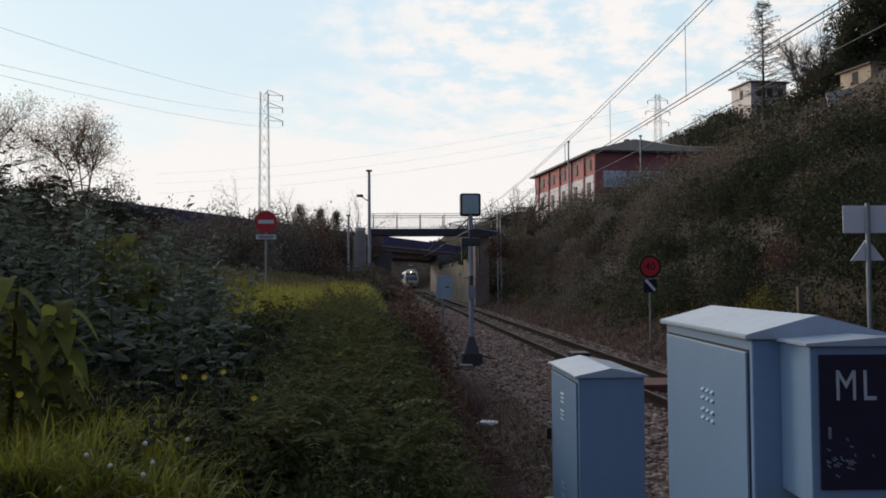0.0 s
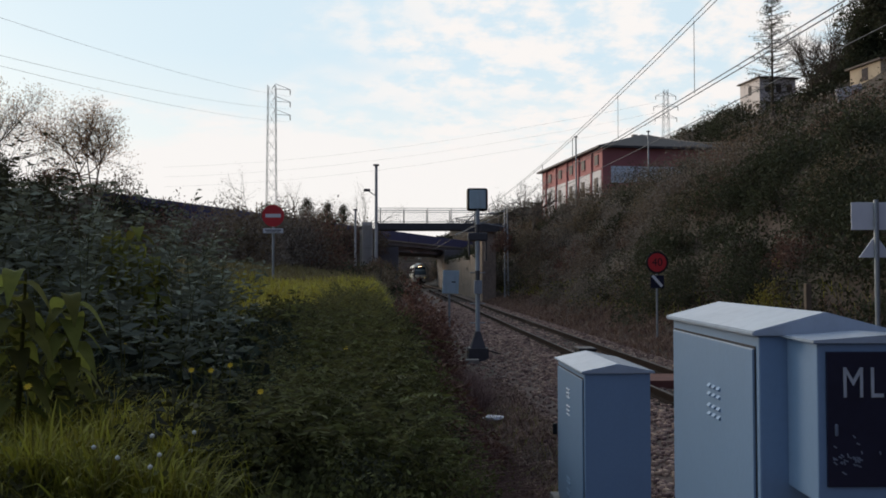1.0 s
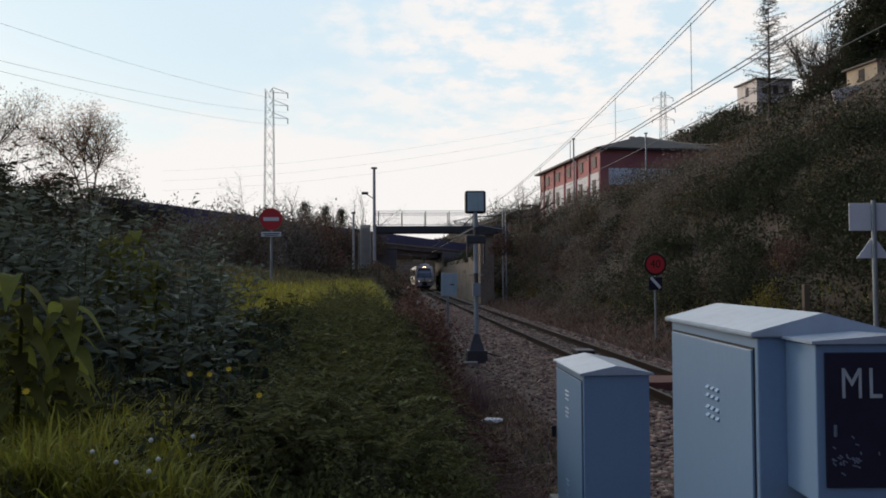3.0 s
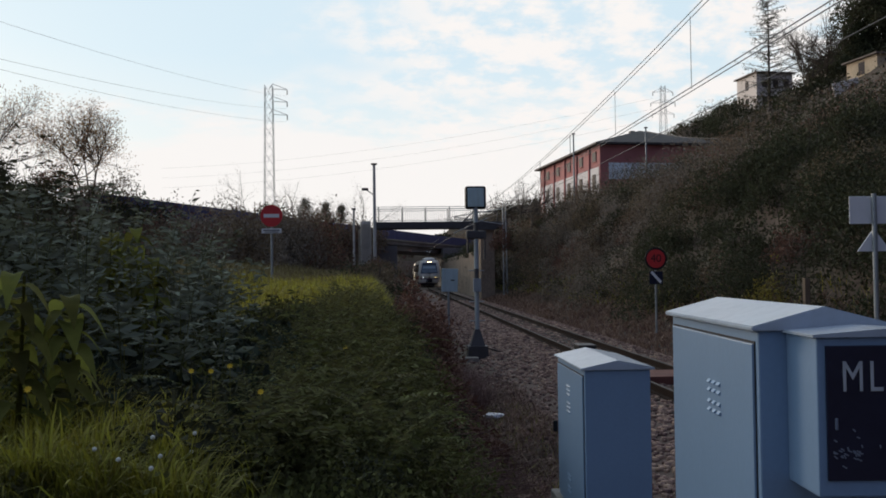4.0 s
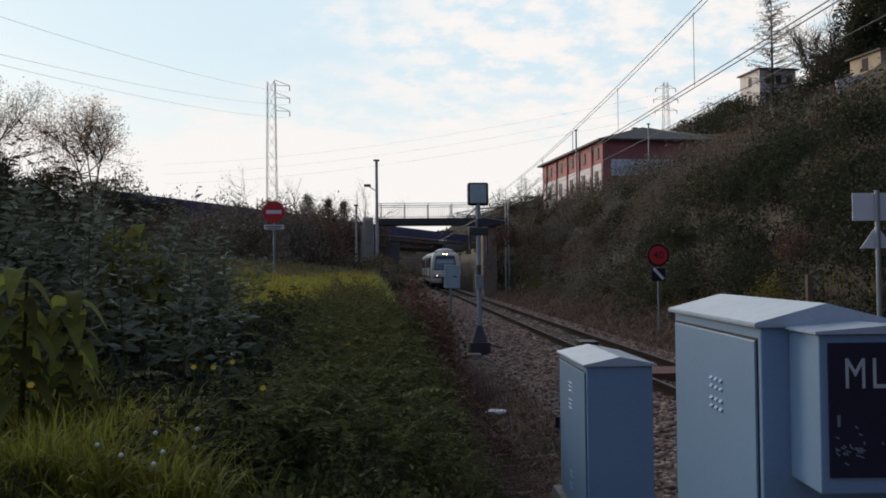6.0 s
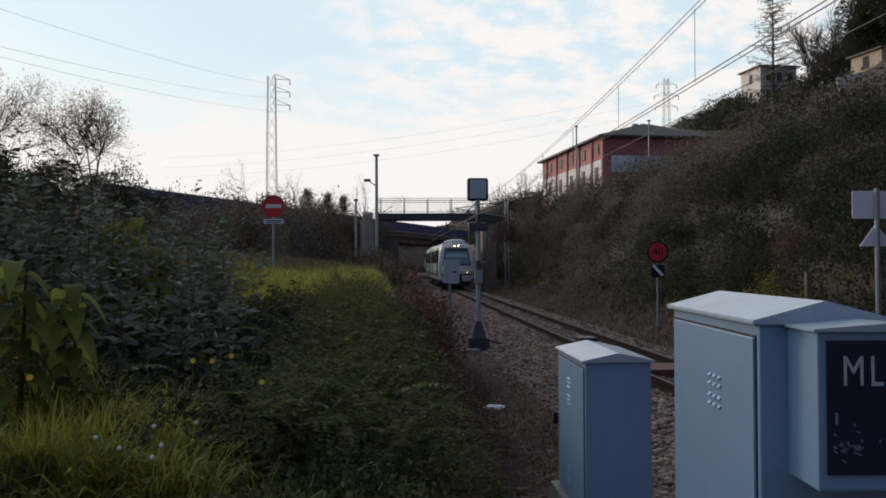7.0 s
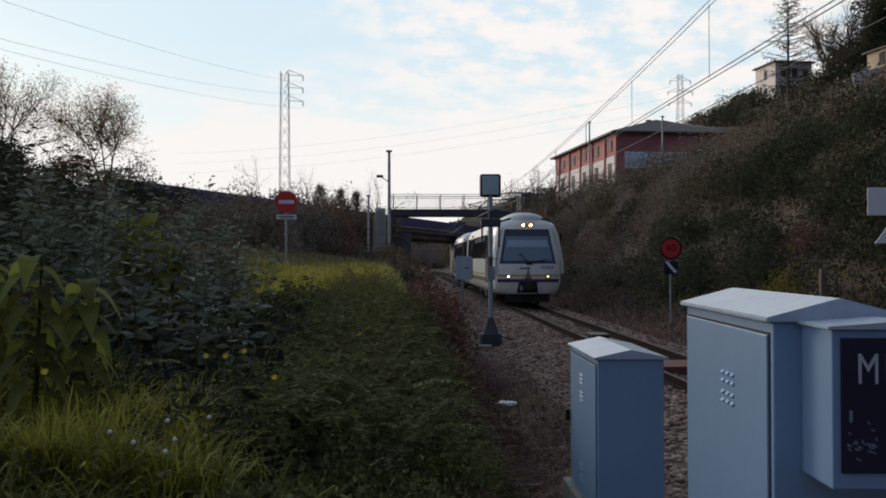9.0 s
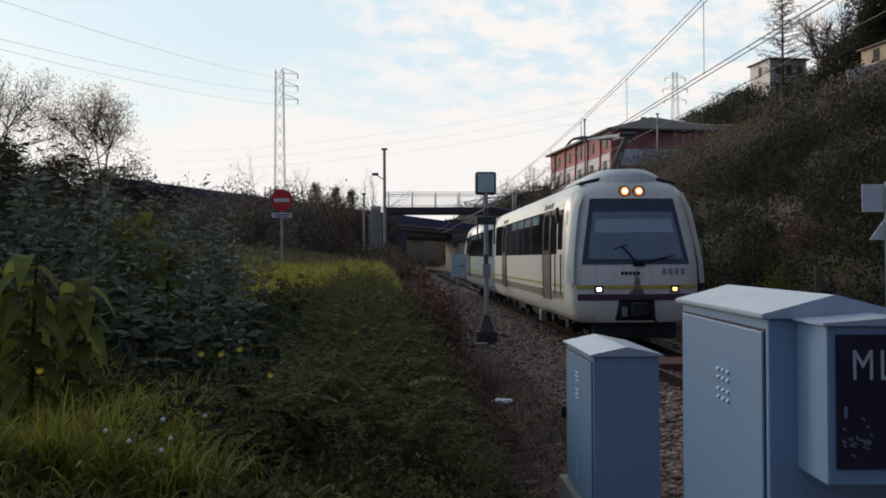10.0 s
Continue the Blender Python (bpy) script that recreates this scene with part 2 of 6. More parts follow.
M_WOOD = material("weathered_wood", (0.16, 0.115, 0.08), 0.9, vary=0.3, scale=3, fine=30, bump=0.4, stretch=(1, 1, 0.2))
M_TRAIN = material("train_cream_paint", (0.82, 0.78, 0.70), 0.35, vary=0.06, scale=0.8, fine=20, bump=0.02, stain=0.22)
M_TRAINROOF = material("train_roof_paint", (0.78, 0.76, 0.72), 0.5, vary=0.1, scale=0.8, fine=20, bump=0.02, stain=0.3)
M_PURPLE = material("purple_stripe", (0.10, 0.05, 0.085), 0.4, vary=0.1, bump=0.02)
M_YELLOW = material("yellow_stripe", (0.55, 0.46, 0.08), 0.4, vary=0.1, bump=0.02)
M_DOORFRAME = material("grimy_door_frame", (0.10, 0.075, 0.06), 0.6, vary=0.25, scale=1.5, bump=0.05)
M_BROWNBAND = material("dusty_lower_band", (0.23, 0.16, 0.12), 0.6, vary=0.25, scale=1.5, bump=0.05, stain=0.3)
# paleness of blind and upper panes holds the mirrored sky
M_BLINDGLASS = material("sky_toned_glass_strip", (0.34, 0.44, 0.50), 0.10, vary=0.1, bump=0.0)
# base colour lifted to stand in for sky reflected by the windscreen
M_WINDSCREEN = material("windscreen_glass", (0.15, 0.20, 0.25), 0.06, vary=0.15, scale=2, bump=0.0, gloss=0.9)
M_LEAF_FEATHER = material("feathery_leaves", (0.140, 0.135, 0.046), 0.9, second=(0.075, 0.08, 0.03), vary=0.3, scale=1.2, fine=4, bump=0.0, island=0.4, translucent=0.3)
M_LEAF_DOCK = material("dock_leaves", (0.040, 0.056, 0.034), 0.7, vary=0.3, scale=2, fine=8, bump=0.0, island=0.4, translucent=0.2)
# lightened to stand in for haze over distant foliage
M_LEAF_HILL = material("haze_pale_hill_leaves", (0.24, 0.205, 0.17), 0.95, second=(0.13, 0.105, 0.08), vary=0.35, scale=0.3, fine=2, bump=0.0, island=0.25, translucent=0.2)
M_SURROUND = material("dark_glass_surround", (0.045, 0.055, 0.08), 0.15, vary=0.15, scale=2, bump=0.0)
M_TGLASS = material("train_glass", (0.012, 0.014, 0.016), 0.06, vary=0.1, bump=0.0)
M_LITTER = material("dead_leaf_litter", (0.23, 0.14, 0.105), 0.9, second=(0.12, 0.085, 0.065), vary=0.4, scale=1.5, fine=8, bump=0.0, island=0.5, translucent=0.1)
M_TWIG = material("dry_twigs", (0.21, 0.125, 0.105), 0.9, vary=0.3, scale=2, fine=8, bump=0.0, island=0.4)
M_UNDER = material("underframe", (0.03, 0.026, 0.023), 0.85, vary=0.3, bump=0.3)
M_AMBER = glowing("amber_lamp_glass", (1.0, 0.34, 0.07), 0.95)
M_MARKERWARM = glowing("warm_marker_lamp", (1.0, 0.72, 0.28), 1.6)
M_BULB = glowing("lamp_bulb", (1.0, 0.74, 0.42), 28.0)
M_OILY = material("oily_ballast", (0.060, 0.042, 0.033), 0.9, vary=0.4, scale=2, fine=25, bump=1.0)
M_WHITELAMP = glowing("white_marker_lamp", (0.9, 0.95, 1.0), 2.5)
M_REDCAP = material("reddish_block", (0.15, 0.050, 0.038), 0.8, vary=0.3, bump=0.2)


# ---- mesh helpers ----
def fast_mesh(name, verts, faces):
    """A mesh from arrays: verts (n, 3), faces (m, 3) or (m, 4)."""
    verts, faces = np.asarray(verts, dtype=np.float32), np.asarray(faces, dtype=np.int32)
    me = bpy.data.meshes.new(name)
    k = faces.shape[1]
    me.vertices.add(len(verts)); me.vertices.foreach_set("co", verts.ravel())
    me.loops.add(faces.size); me.loops.foreach_set("vertex_index", faces.ravel())
    me.polygons.add(len(faces))
    me.polygons.foreach_set("loop_start", np.arange(0, faces.size, k, dtype=np.int32))
    me.update(calc_edges=True)
    me.validate()
    return me


def thing(name, label, category, at=None, group="", kind=""):
    ob = new(name)
    ob.empty_display_size = 0.2
    if at is not None:
        ob.matrix_basis = at
    return tagged(ob, label, category, group, kind)


def finish(bm, name, mat, smooth=False):
    me = bpy.data.meshes.new(name)
    bmesh.ops.recalc_face_normals(bm, faces=bm.faces)
    bm.to_mesh(me)
    bm.free()
    me.materials.append(mat)
    if smooth:
        me.polygons.foreach_set("use_smooth", [True] * len(me.polygons))
    return me


def part(name, bm, mat, parent=None, label="", smooth=False):
    ob = new(name, finish(bm, name, mat, smooth))
    ob.parent = parent
    return tagged(ob, label) if label else ob


def part_mesh(name, me, mat, parent=None, label=""):
    if not me.materials:
        me.materials.append(mat)
    ob = new(name, me)
    ob.parent = parent
    return tagged(ob, label) if label else ob


def box(bm, x0, x1, y0, y1, z0, z1, bevel=0.0, m=None):
    v = [bm.verts.new((x, y, z)) for z in (z0, z1) for y in (y0, y1) for x in (x0, x1)]
    fs = [bm.faces.new([v[i] for i in q]) for q in ((0, 2, 3, 1), (4, 5, 7, 6), (0, 1, 5, 4), (2, 6, 7, 3), (0, 4, 6, 2), (1, 3, 7, 5))]
    if m is not None:
        for a in v:
            a.co = m @ a.co
    if bevel:
        bmesh.ops.bevel(bm, geom=list({e for f in fs for e in f.edges}), offset=bevel, segments=2, affect="EDGES", profile=0.6)
    return bm


def boxed(x0, x1, y0, y1, z0, z1, bevel=0.0, m=None):
    return box(bmesh.new(), x0, x1, y0, y1, z0, z1, bevel, m)


def rod(bm, p0, p1, r0, r1=None, seg=8):
    p0, p1 = Vector(p0), Vector(p1)
    r1 = r0 if r1 is None else r1
    d = (p1 - p0).normalized()
    a = d.orthogonal().normalized()
    b = d.cross(a)
    rings = []
    for p, r in ((p0, r0), (p1, r1)):
        rings.append([bm.verts.new(p + r * (math.cos(2 * math.pi * i / seg) * a + math.sin(2 * math.pi * i / seg) * b)) for i in range(seg)])
    for i in range(seg):
        bm.faces.new((rings[0][i], rings[0][(i + 1) % seg], rings[1][(i + 1) % seg], rings[1][i]))
    bm.faces.new(rings[0][::-1]); bm.faces.new(rings[1])
    return bm


def rods(pairs, r0, r1=None, seg=6):
    bm = bmesh.new()
    for a, b in pairs:
        rod(bm, a, b, r0, r1, seg)
    return bm


def prism(poly, axis, a, b, bm=None):
    """A polygon swept from a to b along axis 'x', 'y' or 'z'; poly holds the two other coordinates."""
    bm = bm or bmesh.new()
    put = {"x": lambda p, s: (s, p[0], p[1]), "y": lambda p, s: (p[0], s, p[1]), "z": lambda p, s: (p[0], p[1], s)}[axis]
    lo = [bm.verts.new(put(p, a)) for p in poly]
    hi = [bm.verts.new(put(p, b)) for p in poly]
    n = len(poly)
    for i in range(n):
        bm.faces.new((lo[i], lo[(i + 1) % n], hi[(i + 1) % n], hi[i]))
    bm.faces.new(lo[::-1]); bm.faces.new(hi)
    return bm


def disc(r, depth, seg=32, at=(0, 0, 0)):
    """A thin disc that faces -y."""
    bm = bmesh.new()
    rod(bm, (at[0], at[1], at[2]), (at[0], at[1] + depth, at[2]), r, r, seg)
    return bm


def text_mesh(body, size, depth, mat, parent, m, name="lettering"):
    cu = bpy.data.curves.new(name, "FONT")
    cu.body, cu.size, cu.extrude, cu.align_x, cu.align_y = body, size, depth, "CENTER", "CENTER"
    tmp = new("tmp_text", cu)
    me = bpy.data.meshes.new_from_object(tmp.evaluated_get(bpy.context.evaluated_depsgraph_get()))
    bpy.data.objects.remove(tmp)
    bpy.data.curves.remove(cu)
    me.transform(m)
    me.materials.clear()
    return part_mesh(name, me, mat, parent)


def step(x, a, b):
    t = np.clip((x - a) / (b - a), 0, 1)
    return t * t * (3 - 2 * t)


# ---- the lie of the land ----
TRACK_X = 4.68
ROAD_A, ROAD_D = np.array((-19.0, 62.0)), np.array((0.344, 0.939))      # line of the overpass


def wave(x, y):
    return (np.sin(x * 0.9 + 1.3 * np.sin(y * 0.37)) * np.cos(y * 0.71 + x * 0.23) + 0.5 * np.sin(x * 2.3 + y * 1.7) * np.sin(y * 2.9 - x * 1.1))


def height(x, y):
    x, y = np.asarray(x, dtype=float), np.asarray(y, dtype=float)
    z = np.full(np.broadcast(x, y).shape, -0.45)
    z = z + 0.06 * wave(x * 1.3, y * 1.3)
    # bank on the side away from the hill
    top = np.interp(y, [-10, 1.5, 4, 8, 14, 20, 40, 60, 120], [0.15, 0.15, 0.62, 0.85, 1.15, 1.35, 1.6, 1.5, 0.5])
    edge = np.interp(y, [0, 4, 8, 14, 20, 40, 80], [0.6, 0.6, 0.55, 0.45, 0.3, 0.0, -1.5])
    lift = step(-x, -edge - 0.6, -edge + 0.9)
    more = 0.5 * step(-x, 2.0, 7.0) + 0.8 * step(-x, 9, 30)
    z = z + lift * (top + 0.45 + more + 0.07 * wave(x * 1.7, y * 1.7))
    # hard standing round the cabinets
    z = np.where((y < 8), z + (0.55 * step(-y, -7.5, -3.5)) * step(x, 0.2, 0.9) * step(-x, -2.2, -1.6), z)
    # hill
    prof = np.interp(x, [7.2, 8.6, 9.8, 11, 14.2, 18, 23, 37, 54, 80, 150, 400, 2000], [0, 0.35, 1.0, 2.4, 5.6, 7.6, 9.6, 13.1, 24.8, 37, 55, 70, 70])
    z = z + prof * np.interp(y, [-60, 0, 12, 30, 160, 400, 2000], [1, 1, 0.95, 1, 1, 0.6, 0.2]) + 0.35 * step(x, 9, 14) * wave(x * 0.35, y * 0.35)
    # road embankment
    s = (x - ROAD_A[0]) * ROAD_D[0] + (y - ROAD_A[1]) * ROAD_D[1]
    d = np.abs((x - ROAD_A[0]) * ROAD_D[1] - (y - ROAD_A[1]) * ROAD_D[0] + 4.0)
    bank = 6.05 - np.clip(d - 4.5, 0, 50) / 1.3
    bank = bank * (1 - step(s, 36, 46)) + 1.9 * np.exp(-((s + 26) / 17.0) ** 2) * step(-d, -11, -3.5)
    z = np.where(s < 46, np.maximum(z, bank), z)
    far = step(y, 198, 208) * step(-np.abs(x), -70, -40)
    return z + far * 7.5


def grid(name, xs, ys, mat, lift=0.0):
    X, Y = np.meshgrid(xs, ys)
    Z = height(X, Y) + lift
    v = np.stack([X, Y, Z], -1).reshape(-1, 3)
    nx, ny = len(xs), len(ys)
    i = (np.arange(ny - 1)[:, None] * nx + np.arange(nx - 1)[None]).ravel()
    me = fast_mesh(name, v, np.stack([i, i + 1, i + nx + 1, i + nx], -1))
    me.polygons.foreach_set("use_smooth", [True] * len(me.polygons))
    me.materials.append(mat)
    return new(name, me)


def spaced(a, *legs):
    out = [a]
    for end, stepsize in legs:
        n = max(1, round((end - out[-1]) / stepsize))
        out += list(np.linspace(out[-1], end, n + 1)[1:])
    return np.array(out)


ground = grid("ground", spaced(-1600, (-200, 140), (-60, 10), (-12, 1.5), (18, 0.3), (70, 1.3), (200, 10), (1600, 140)),
              spaced(-900, (-60, 120), (-6, 4), (40, 0.4), (150, 1.5), (300, 10), (2500, 150)), M_EARTH)
tagged(ground, "dark earth bank and hillside with weeds and dead leaves", "ground", kind="structure")


# ---- track ----
def build_track():
    y0, y1 = -40.0, 196.0
    bed = prism([(-3.0, -0.60), (-2.35, -0.42), (-1.35, -0.17), (1.35, -0.17), (2.35, -0.42), (3.0, -0.60)], "y", y0, y1)
    bmesh.ops.translate(bed, verts=bed.verts, vec=(TRACK_X, 0, 0))
    tagged(part("track_bed", bed, M_BALLAST), "brownish crushed stone track bed", "track bed", kind="structure")
    oil = boxed(TRACK_X - 0.46, TRACK_X + 0.46, y0, y1, -0.3, -0.158)
    tagged(part("track_bed_middle", oil, M_OILY), "oil-darkened stones between the rails", "track bed", kind="structure")
    for side in (-1, 1):
        cx = TRACK_X + side * 0.535
        t = thing("rail", "rust-brown steel rail with a shiny worn head", "rail", group="rails of the track")
        web = prism([(-0.065, -0.15), (0.065, -0.15), (0.06, -0.135), (0.012, -0.12), (0.012, -0.045), (0.034, -0.035), (0.034, -0.006),
                     (-0.034, -0.006), (-0.034, -0.035), (-0.012, -0.045), (-0.012, -0.12), (-0.06, -0.135)], "y", y0, y1)
        bmesh.ops.translate(web, verts=web.verts, vec=(cx, 0, 0))
        part("rail_profile", web, M_RAIL, t)
        part("rail_head", boxed(cx - 0.022, cx + 0.022, y0, y1, -0.0058, 0.0), M_RAILTOP, t, "polished running surface")
    sl = finish(boxed(-0.95, 0.95, -0.12, 0.12, -0.32, -0.153, 0.012), "sleeper", M_SLEEPER)
    rng = random.Random(4)
    track = thing("sleepers", "row of dusty sleepers under the rails", "track", kind="structure")
    for i in range(230):
        ob = new("sleeper", sl)
        ob.parent = track
        ob.matrix_basis = pose(TRACK_X + rng.uniform(-0.02, 0.02), 4 + i * 0.6, 0, 0, 0, rng.uniform(-0.6, 0.6))
    # loose stones on the shoulders and between the rails
    r = np.random.default_rng(3)
    n = 22000
    yy = 5 + 55 * r.random(n) ** 1.7
    xx = TRACK_X + r.choice([-1, 1], n, p=[0.72, 0.28]) * np.abs(r.normal(1.35, 0.75, n))
    inner = r.random(n) < 0.07
    xx = np.where(inner, TRACK_X + r.uniform(-0.9, 0.9, n), xx)
    dx = np.abs(xx - TRACK_X)
    zz = np.interp(dx, [0, 1.35, 2.35, 3.0, 3.3], [-0.17, -0.17, -0.42, -0.5, -0.47])
    zz = np.maximum(zz, np.where(dx > 2.2, height(xx, yy), -9)) + 0.008
    size = r.uniform(0.015, 0.040, n) * (1 + (yy > 25) * 0.4)
    cube = np.array([(x, y, z) for z in (-1, 1) for y in (-1, 1) for x in (-1, 1)], float)
    v = cube[None] * r.uniform(0.55, 1.1, (n, 8, 3)) * size[:, None, None]
    an = r.uniform(0, 6.28, n)
    ca, sa_ = np.cos(an)[:, None], np.sin(an)[:, None]
    v = np.stack([v[..., 0] * ca - v[..., 1] * sa_, v[..., 0] * sa_ + v[..., 1] * ca, v[..., 2] * 0.8], -1)
    v += np.stack([xx, yy, zz], -1)[:, None]
    q = np.array([(0, 2, 3, 1), (4, 5, 7, 6), (0, 1, 5, 4), (2, 6, 7, 3), (0, 4, 6, 2), (1, 3, 7, 5)])
    f = (np.arange(n)[:, None, None] * 8 + q[None]).reshape(-1, 4)
    ob = part_mesh("ballast_stones", fast_mesh("ballast_stones", v.reshape(-1, 3), f), M_STONE)
    tagged(ob, "loose brown and grey crushed stones beside the rails", "ballast", kind="stuff")


build_track()


# ---- cabinets ----
def gable_cabinet(name, label, m, w, d, z0, z1, eave, ridge, plinth=0.0):
    """Origin at the near corner on the left; x to the right, y away."""
    t = thing(name, label, "cabinet", m, group="trackside cabinets")
    part("body", boxed(0, w, 0, d, z0, z1, 0.006), M_CAB, t)
    o = 0.022
    roof = prism([(-o, z1 + 0.001), (w + o, z1 + 0.001), (w + o, z1 + eave), (w / 2, z1 + ridge), (-o, z1 + eave)], "y", -0.016, d + 0.02)
    bmesh.ops.bevel(roof, geom=list(roof.edges), offset=0.003, segments=2, affect="EDGES")
    part("roof", roof, M_CABTOP, t, "ridged sheet metal roof, paled for its sky sheen")
    door = part("door", boxed(-0.009, 0.0, 0.026, d - 0.030, z0 + 0.04, z1 - 0.036, 0.003), M_CAB, t)
    part("door_gap", boxed(-0.003, 0.002, 0.021, d - 0.025, z0 + 0.035, z1 - 0.029), M_SEAM, t, "dark joint round the door")
    return t, door


def vents(parent, x, y, z, cols, rows_, py, pz, w, h, out=0.008):
    for i in range(cols):
        for j in range(rows_):
            bm = prism([(0.0, -h / 2), (0.0, h / 2), (-out, -h / 2 + 0.003), (-out + 0.002, -h / 2)], "y", -w / 2, w / 2)
            bmesh.ops.translate(bm, verts=bm.verts, vec=(x, y + i * py, z - j * pz))
            part("louvre", bm, M_CAB, parent)


big, big_door = gable_cabinet("relay_cabinet", "large pale blue-grey metal cabinet with a ridged roof", pose(0.985, 2.30, 0, 0, 0, -3.3), 0.35, 0.87, 0.35, 1.630, 0.014, 0.066)
for k in (0, 1):
    vents(big_door, -0.009, 0.315, 1.447 - k * 0.062, 3, 2, 0.046, 0.026, 0.026, 0.012)
part("plinth", boxed(-0.03, 0.40, -0.03, 0.92, -0.1, 0.352, 0.01), M_CONCRETE, big)
mb = part("meter_box", boxed(0.075, 0.43, -0.19, -0.001, 1.232, 1.626, 0.004), M_CAB, big, "smaller box fixed to the front")
part("meter_box_lid", prism([(0.062, 1.627), (0.443, 1.627), (0.443, 1.634), (0.25, 1.648), (0.062, 1.634)], "y", -0.202, 0.004), M_CABTOP, mb)
pan = part("dark_panel", boxed(0.095, 0.41, -0.197, -0.191, 1.273, 1.606, 0.002), M_NAVY, mb, "dark glossy panel with worn lettering")
for letter, lx in (("M", 0.160), ("L", 0.217)):
    text_mesh(letter, 0.108, 0.001, M_PAINTMARK, mb, pose(lx, -0.199, 1.526, 90, 0, 0) @ Matrix.Diagonal((0.70, 1.0, 1, 1)))
rng = random.Random(8)
for i in range(26):
    bx, bz = 0.158 + rng.gauss(0, 0.030), 1.342 + rng.gauss(0, 0.015)
    part("scuff", boxed(-rng.uniform(0.002, 0.008), rng.uniform(0.002, 0.008), -0.0006, 0.0006, -0.0015, 0.0018, 0, pose(min(bx, 0.38), -0.1982, bz, 0, rng.uniform(20, 80), 0)), M_SCUFF, mb)
part("latch", boxed(0.114, 0.122, -0.2, -0.196, 1.398, 1.428, 0.003), M_SCUFF, mb)

small, small_door = gable_cabinet("relay_cabinet", "small pale blue-grey metal cabinet on a concrete plinth", pose(1.034, 4.67, 0, 0, 0, -0.6), 0.361, 0.80, 0.40, 1.258, 0.012, 0.054)
for k in (0, 1):
    vents(small_door, -0.009, 0.42, 1.12 - k * 0.10, 1, 3, 0.052, 0.024, 0.10, 0.013, 0.004)
    vents(small_door, -0.009, 0.42, 0.60 - k * 0.07, 1, 2, 0.052, 0.024, 0.10, 0.013, 0.004)
part("handle", boxed(-0.04, -0.012, 0.77, 0.79, 0.79, 0.86, 0.006), M_BLACK, small, "dark door handle")
part("plinth", boxed(-0.04, 0.40, -0.04, 0.91, -0.4, 0.402, 0.01), M_CONCRETE, small)


# ---- signal mast, plates and road signs ----
def signal_mast():
    t = thing("railway_signal", "grey signal mast seen from behind on a dark base", "signal", pose(2.19, 22.5, -0.47))
    part("base", prism([(-0.27, -0.1), (0.27, -0.1), (0.25, 0.36), (-0.25, 0.36)], "y", -0.27, 0.27), M_STEELDARK, t, "dark concrete base block")
    co = bmesh.new()
    bmesh.ops.create_cone(co, cap_ends=True, segments=4, radius1=0.27, radius2=0.09, depth=0.42, matrix=pose(0, 0, 0.57, 0, 0, 45))
    part("foot", co, M_STEELDARK, t)
    for i in range(8):
        z = 0.75 + i * 0.40
        part("mast_section", rods([((0, 0, z), (0, 0, z + 0.40))], 0.060, seg=12), M_STEELDARK if i in (3, 6) else M_MAST, t)
    part("joint_box", boxed(-0.10, 0.10, -0.16, -0.06, 1.75, 2.1, 0.01), M_GREYPAINT, t)
    part("bracket", boxed(-0.26, 0.26, -0.08, 0.08, 3.12, 3.34, 0.04), M_STEELDARK, t, "dark bracket box")
    for x, z in ((-0.22, 2.75), (0.22, 2.6)):
        part("bracket_arm", rods([((x, 0, 3.3), (x, 0, z))], 0.025), M_STEELDARK, t)
    part("mast_section", rods([((0, 0, 3.9), (0, 0, 3.95))], 0.05), M_GALV, t)
    head = part("signal_head", boxed(-0.275, 0.275, -0.06, 0.16, 3.90, 4.50, 0.07), M_BLACK, t, "dark rounded signal housing")
    part("back_cover", boxed(-0.215, 0.215, -0.09, -0.061, 3.955, 4.445, 0.02), M_PLATE, head, "pale grey back cover")
    for z in (1.0, 1.5, 2.3):
        part("ladder_step", rods([((-0.2, 0, z), (0.2, 0, z))], 0.014), M_GALV, t)
    part("cable", rods([((0.2, 0.1, 0.3), (0.9, 0.2, 0.08)), ((0.9, 0.2, 0.08), (1.2, -0.6, 0.08))], 0.02), M_BLACK, t)


def plate_sign():
    t = thing("track_marker", "pale blue-grey marker plate on a thin post", "sign", pose(1.92, 30.0, -0.5))
    part("post", rods([((0.02, 0.04, 0), (0.02, 0.04, 1.75))], 0.04, seg=10), M_GALV, t)
    part("plate", boxed(-0.29, 0.29, -0.02, 0.01, 1.62, 2.42, 0.01, pose(0, 0, 0, 0, 2, 12)), M_PLATE, t, "rectangular pale plate")
    part("mark", boxed(0.03, 0.17, -0.026, -0.021, 2.0, 2.04, 0, pose(0, 0, 0, 0, 2, 12)), M_BLACK, t)


def no_entry():
    x, y = -3.28, 24.0
    t = thing("no_entry_sign", "round red no-entry sign with a white bar", "road sign", pose(x, y, 0))
    part("post", rods([((0, 0.05, 1.2), (0, 0.05, 3.55))], 0.035, seg=10), M_GALV, t)
    d = part("disc", disc(0.30, 0.02, 40, (0, 0, 3.40)), M_SIGNRED, t)
    part("white_bar", boxed(-0.21, 0.21, -0.006, -0.002, 3.35, 3.45), M_SIGNWHITE, d)
    pl = part("plate", boxed(-0.27, 0.27, 0, 0.015, 2.92, 3.05, 0.005), M_SIGNWHITE, t, "small white plate")
    part("text_bar", boxed(-0.22, 0.22, -0.005, -0.001, 2.99, 3.015), M_BLACK, pl)
    part("text_bar", boxed(-0.18, 0.18, -0.005, -0.001, 2.945, 2.965), M_BLACK, pl)


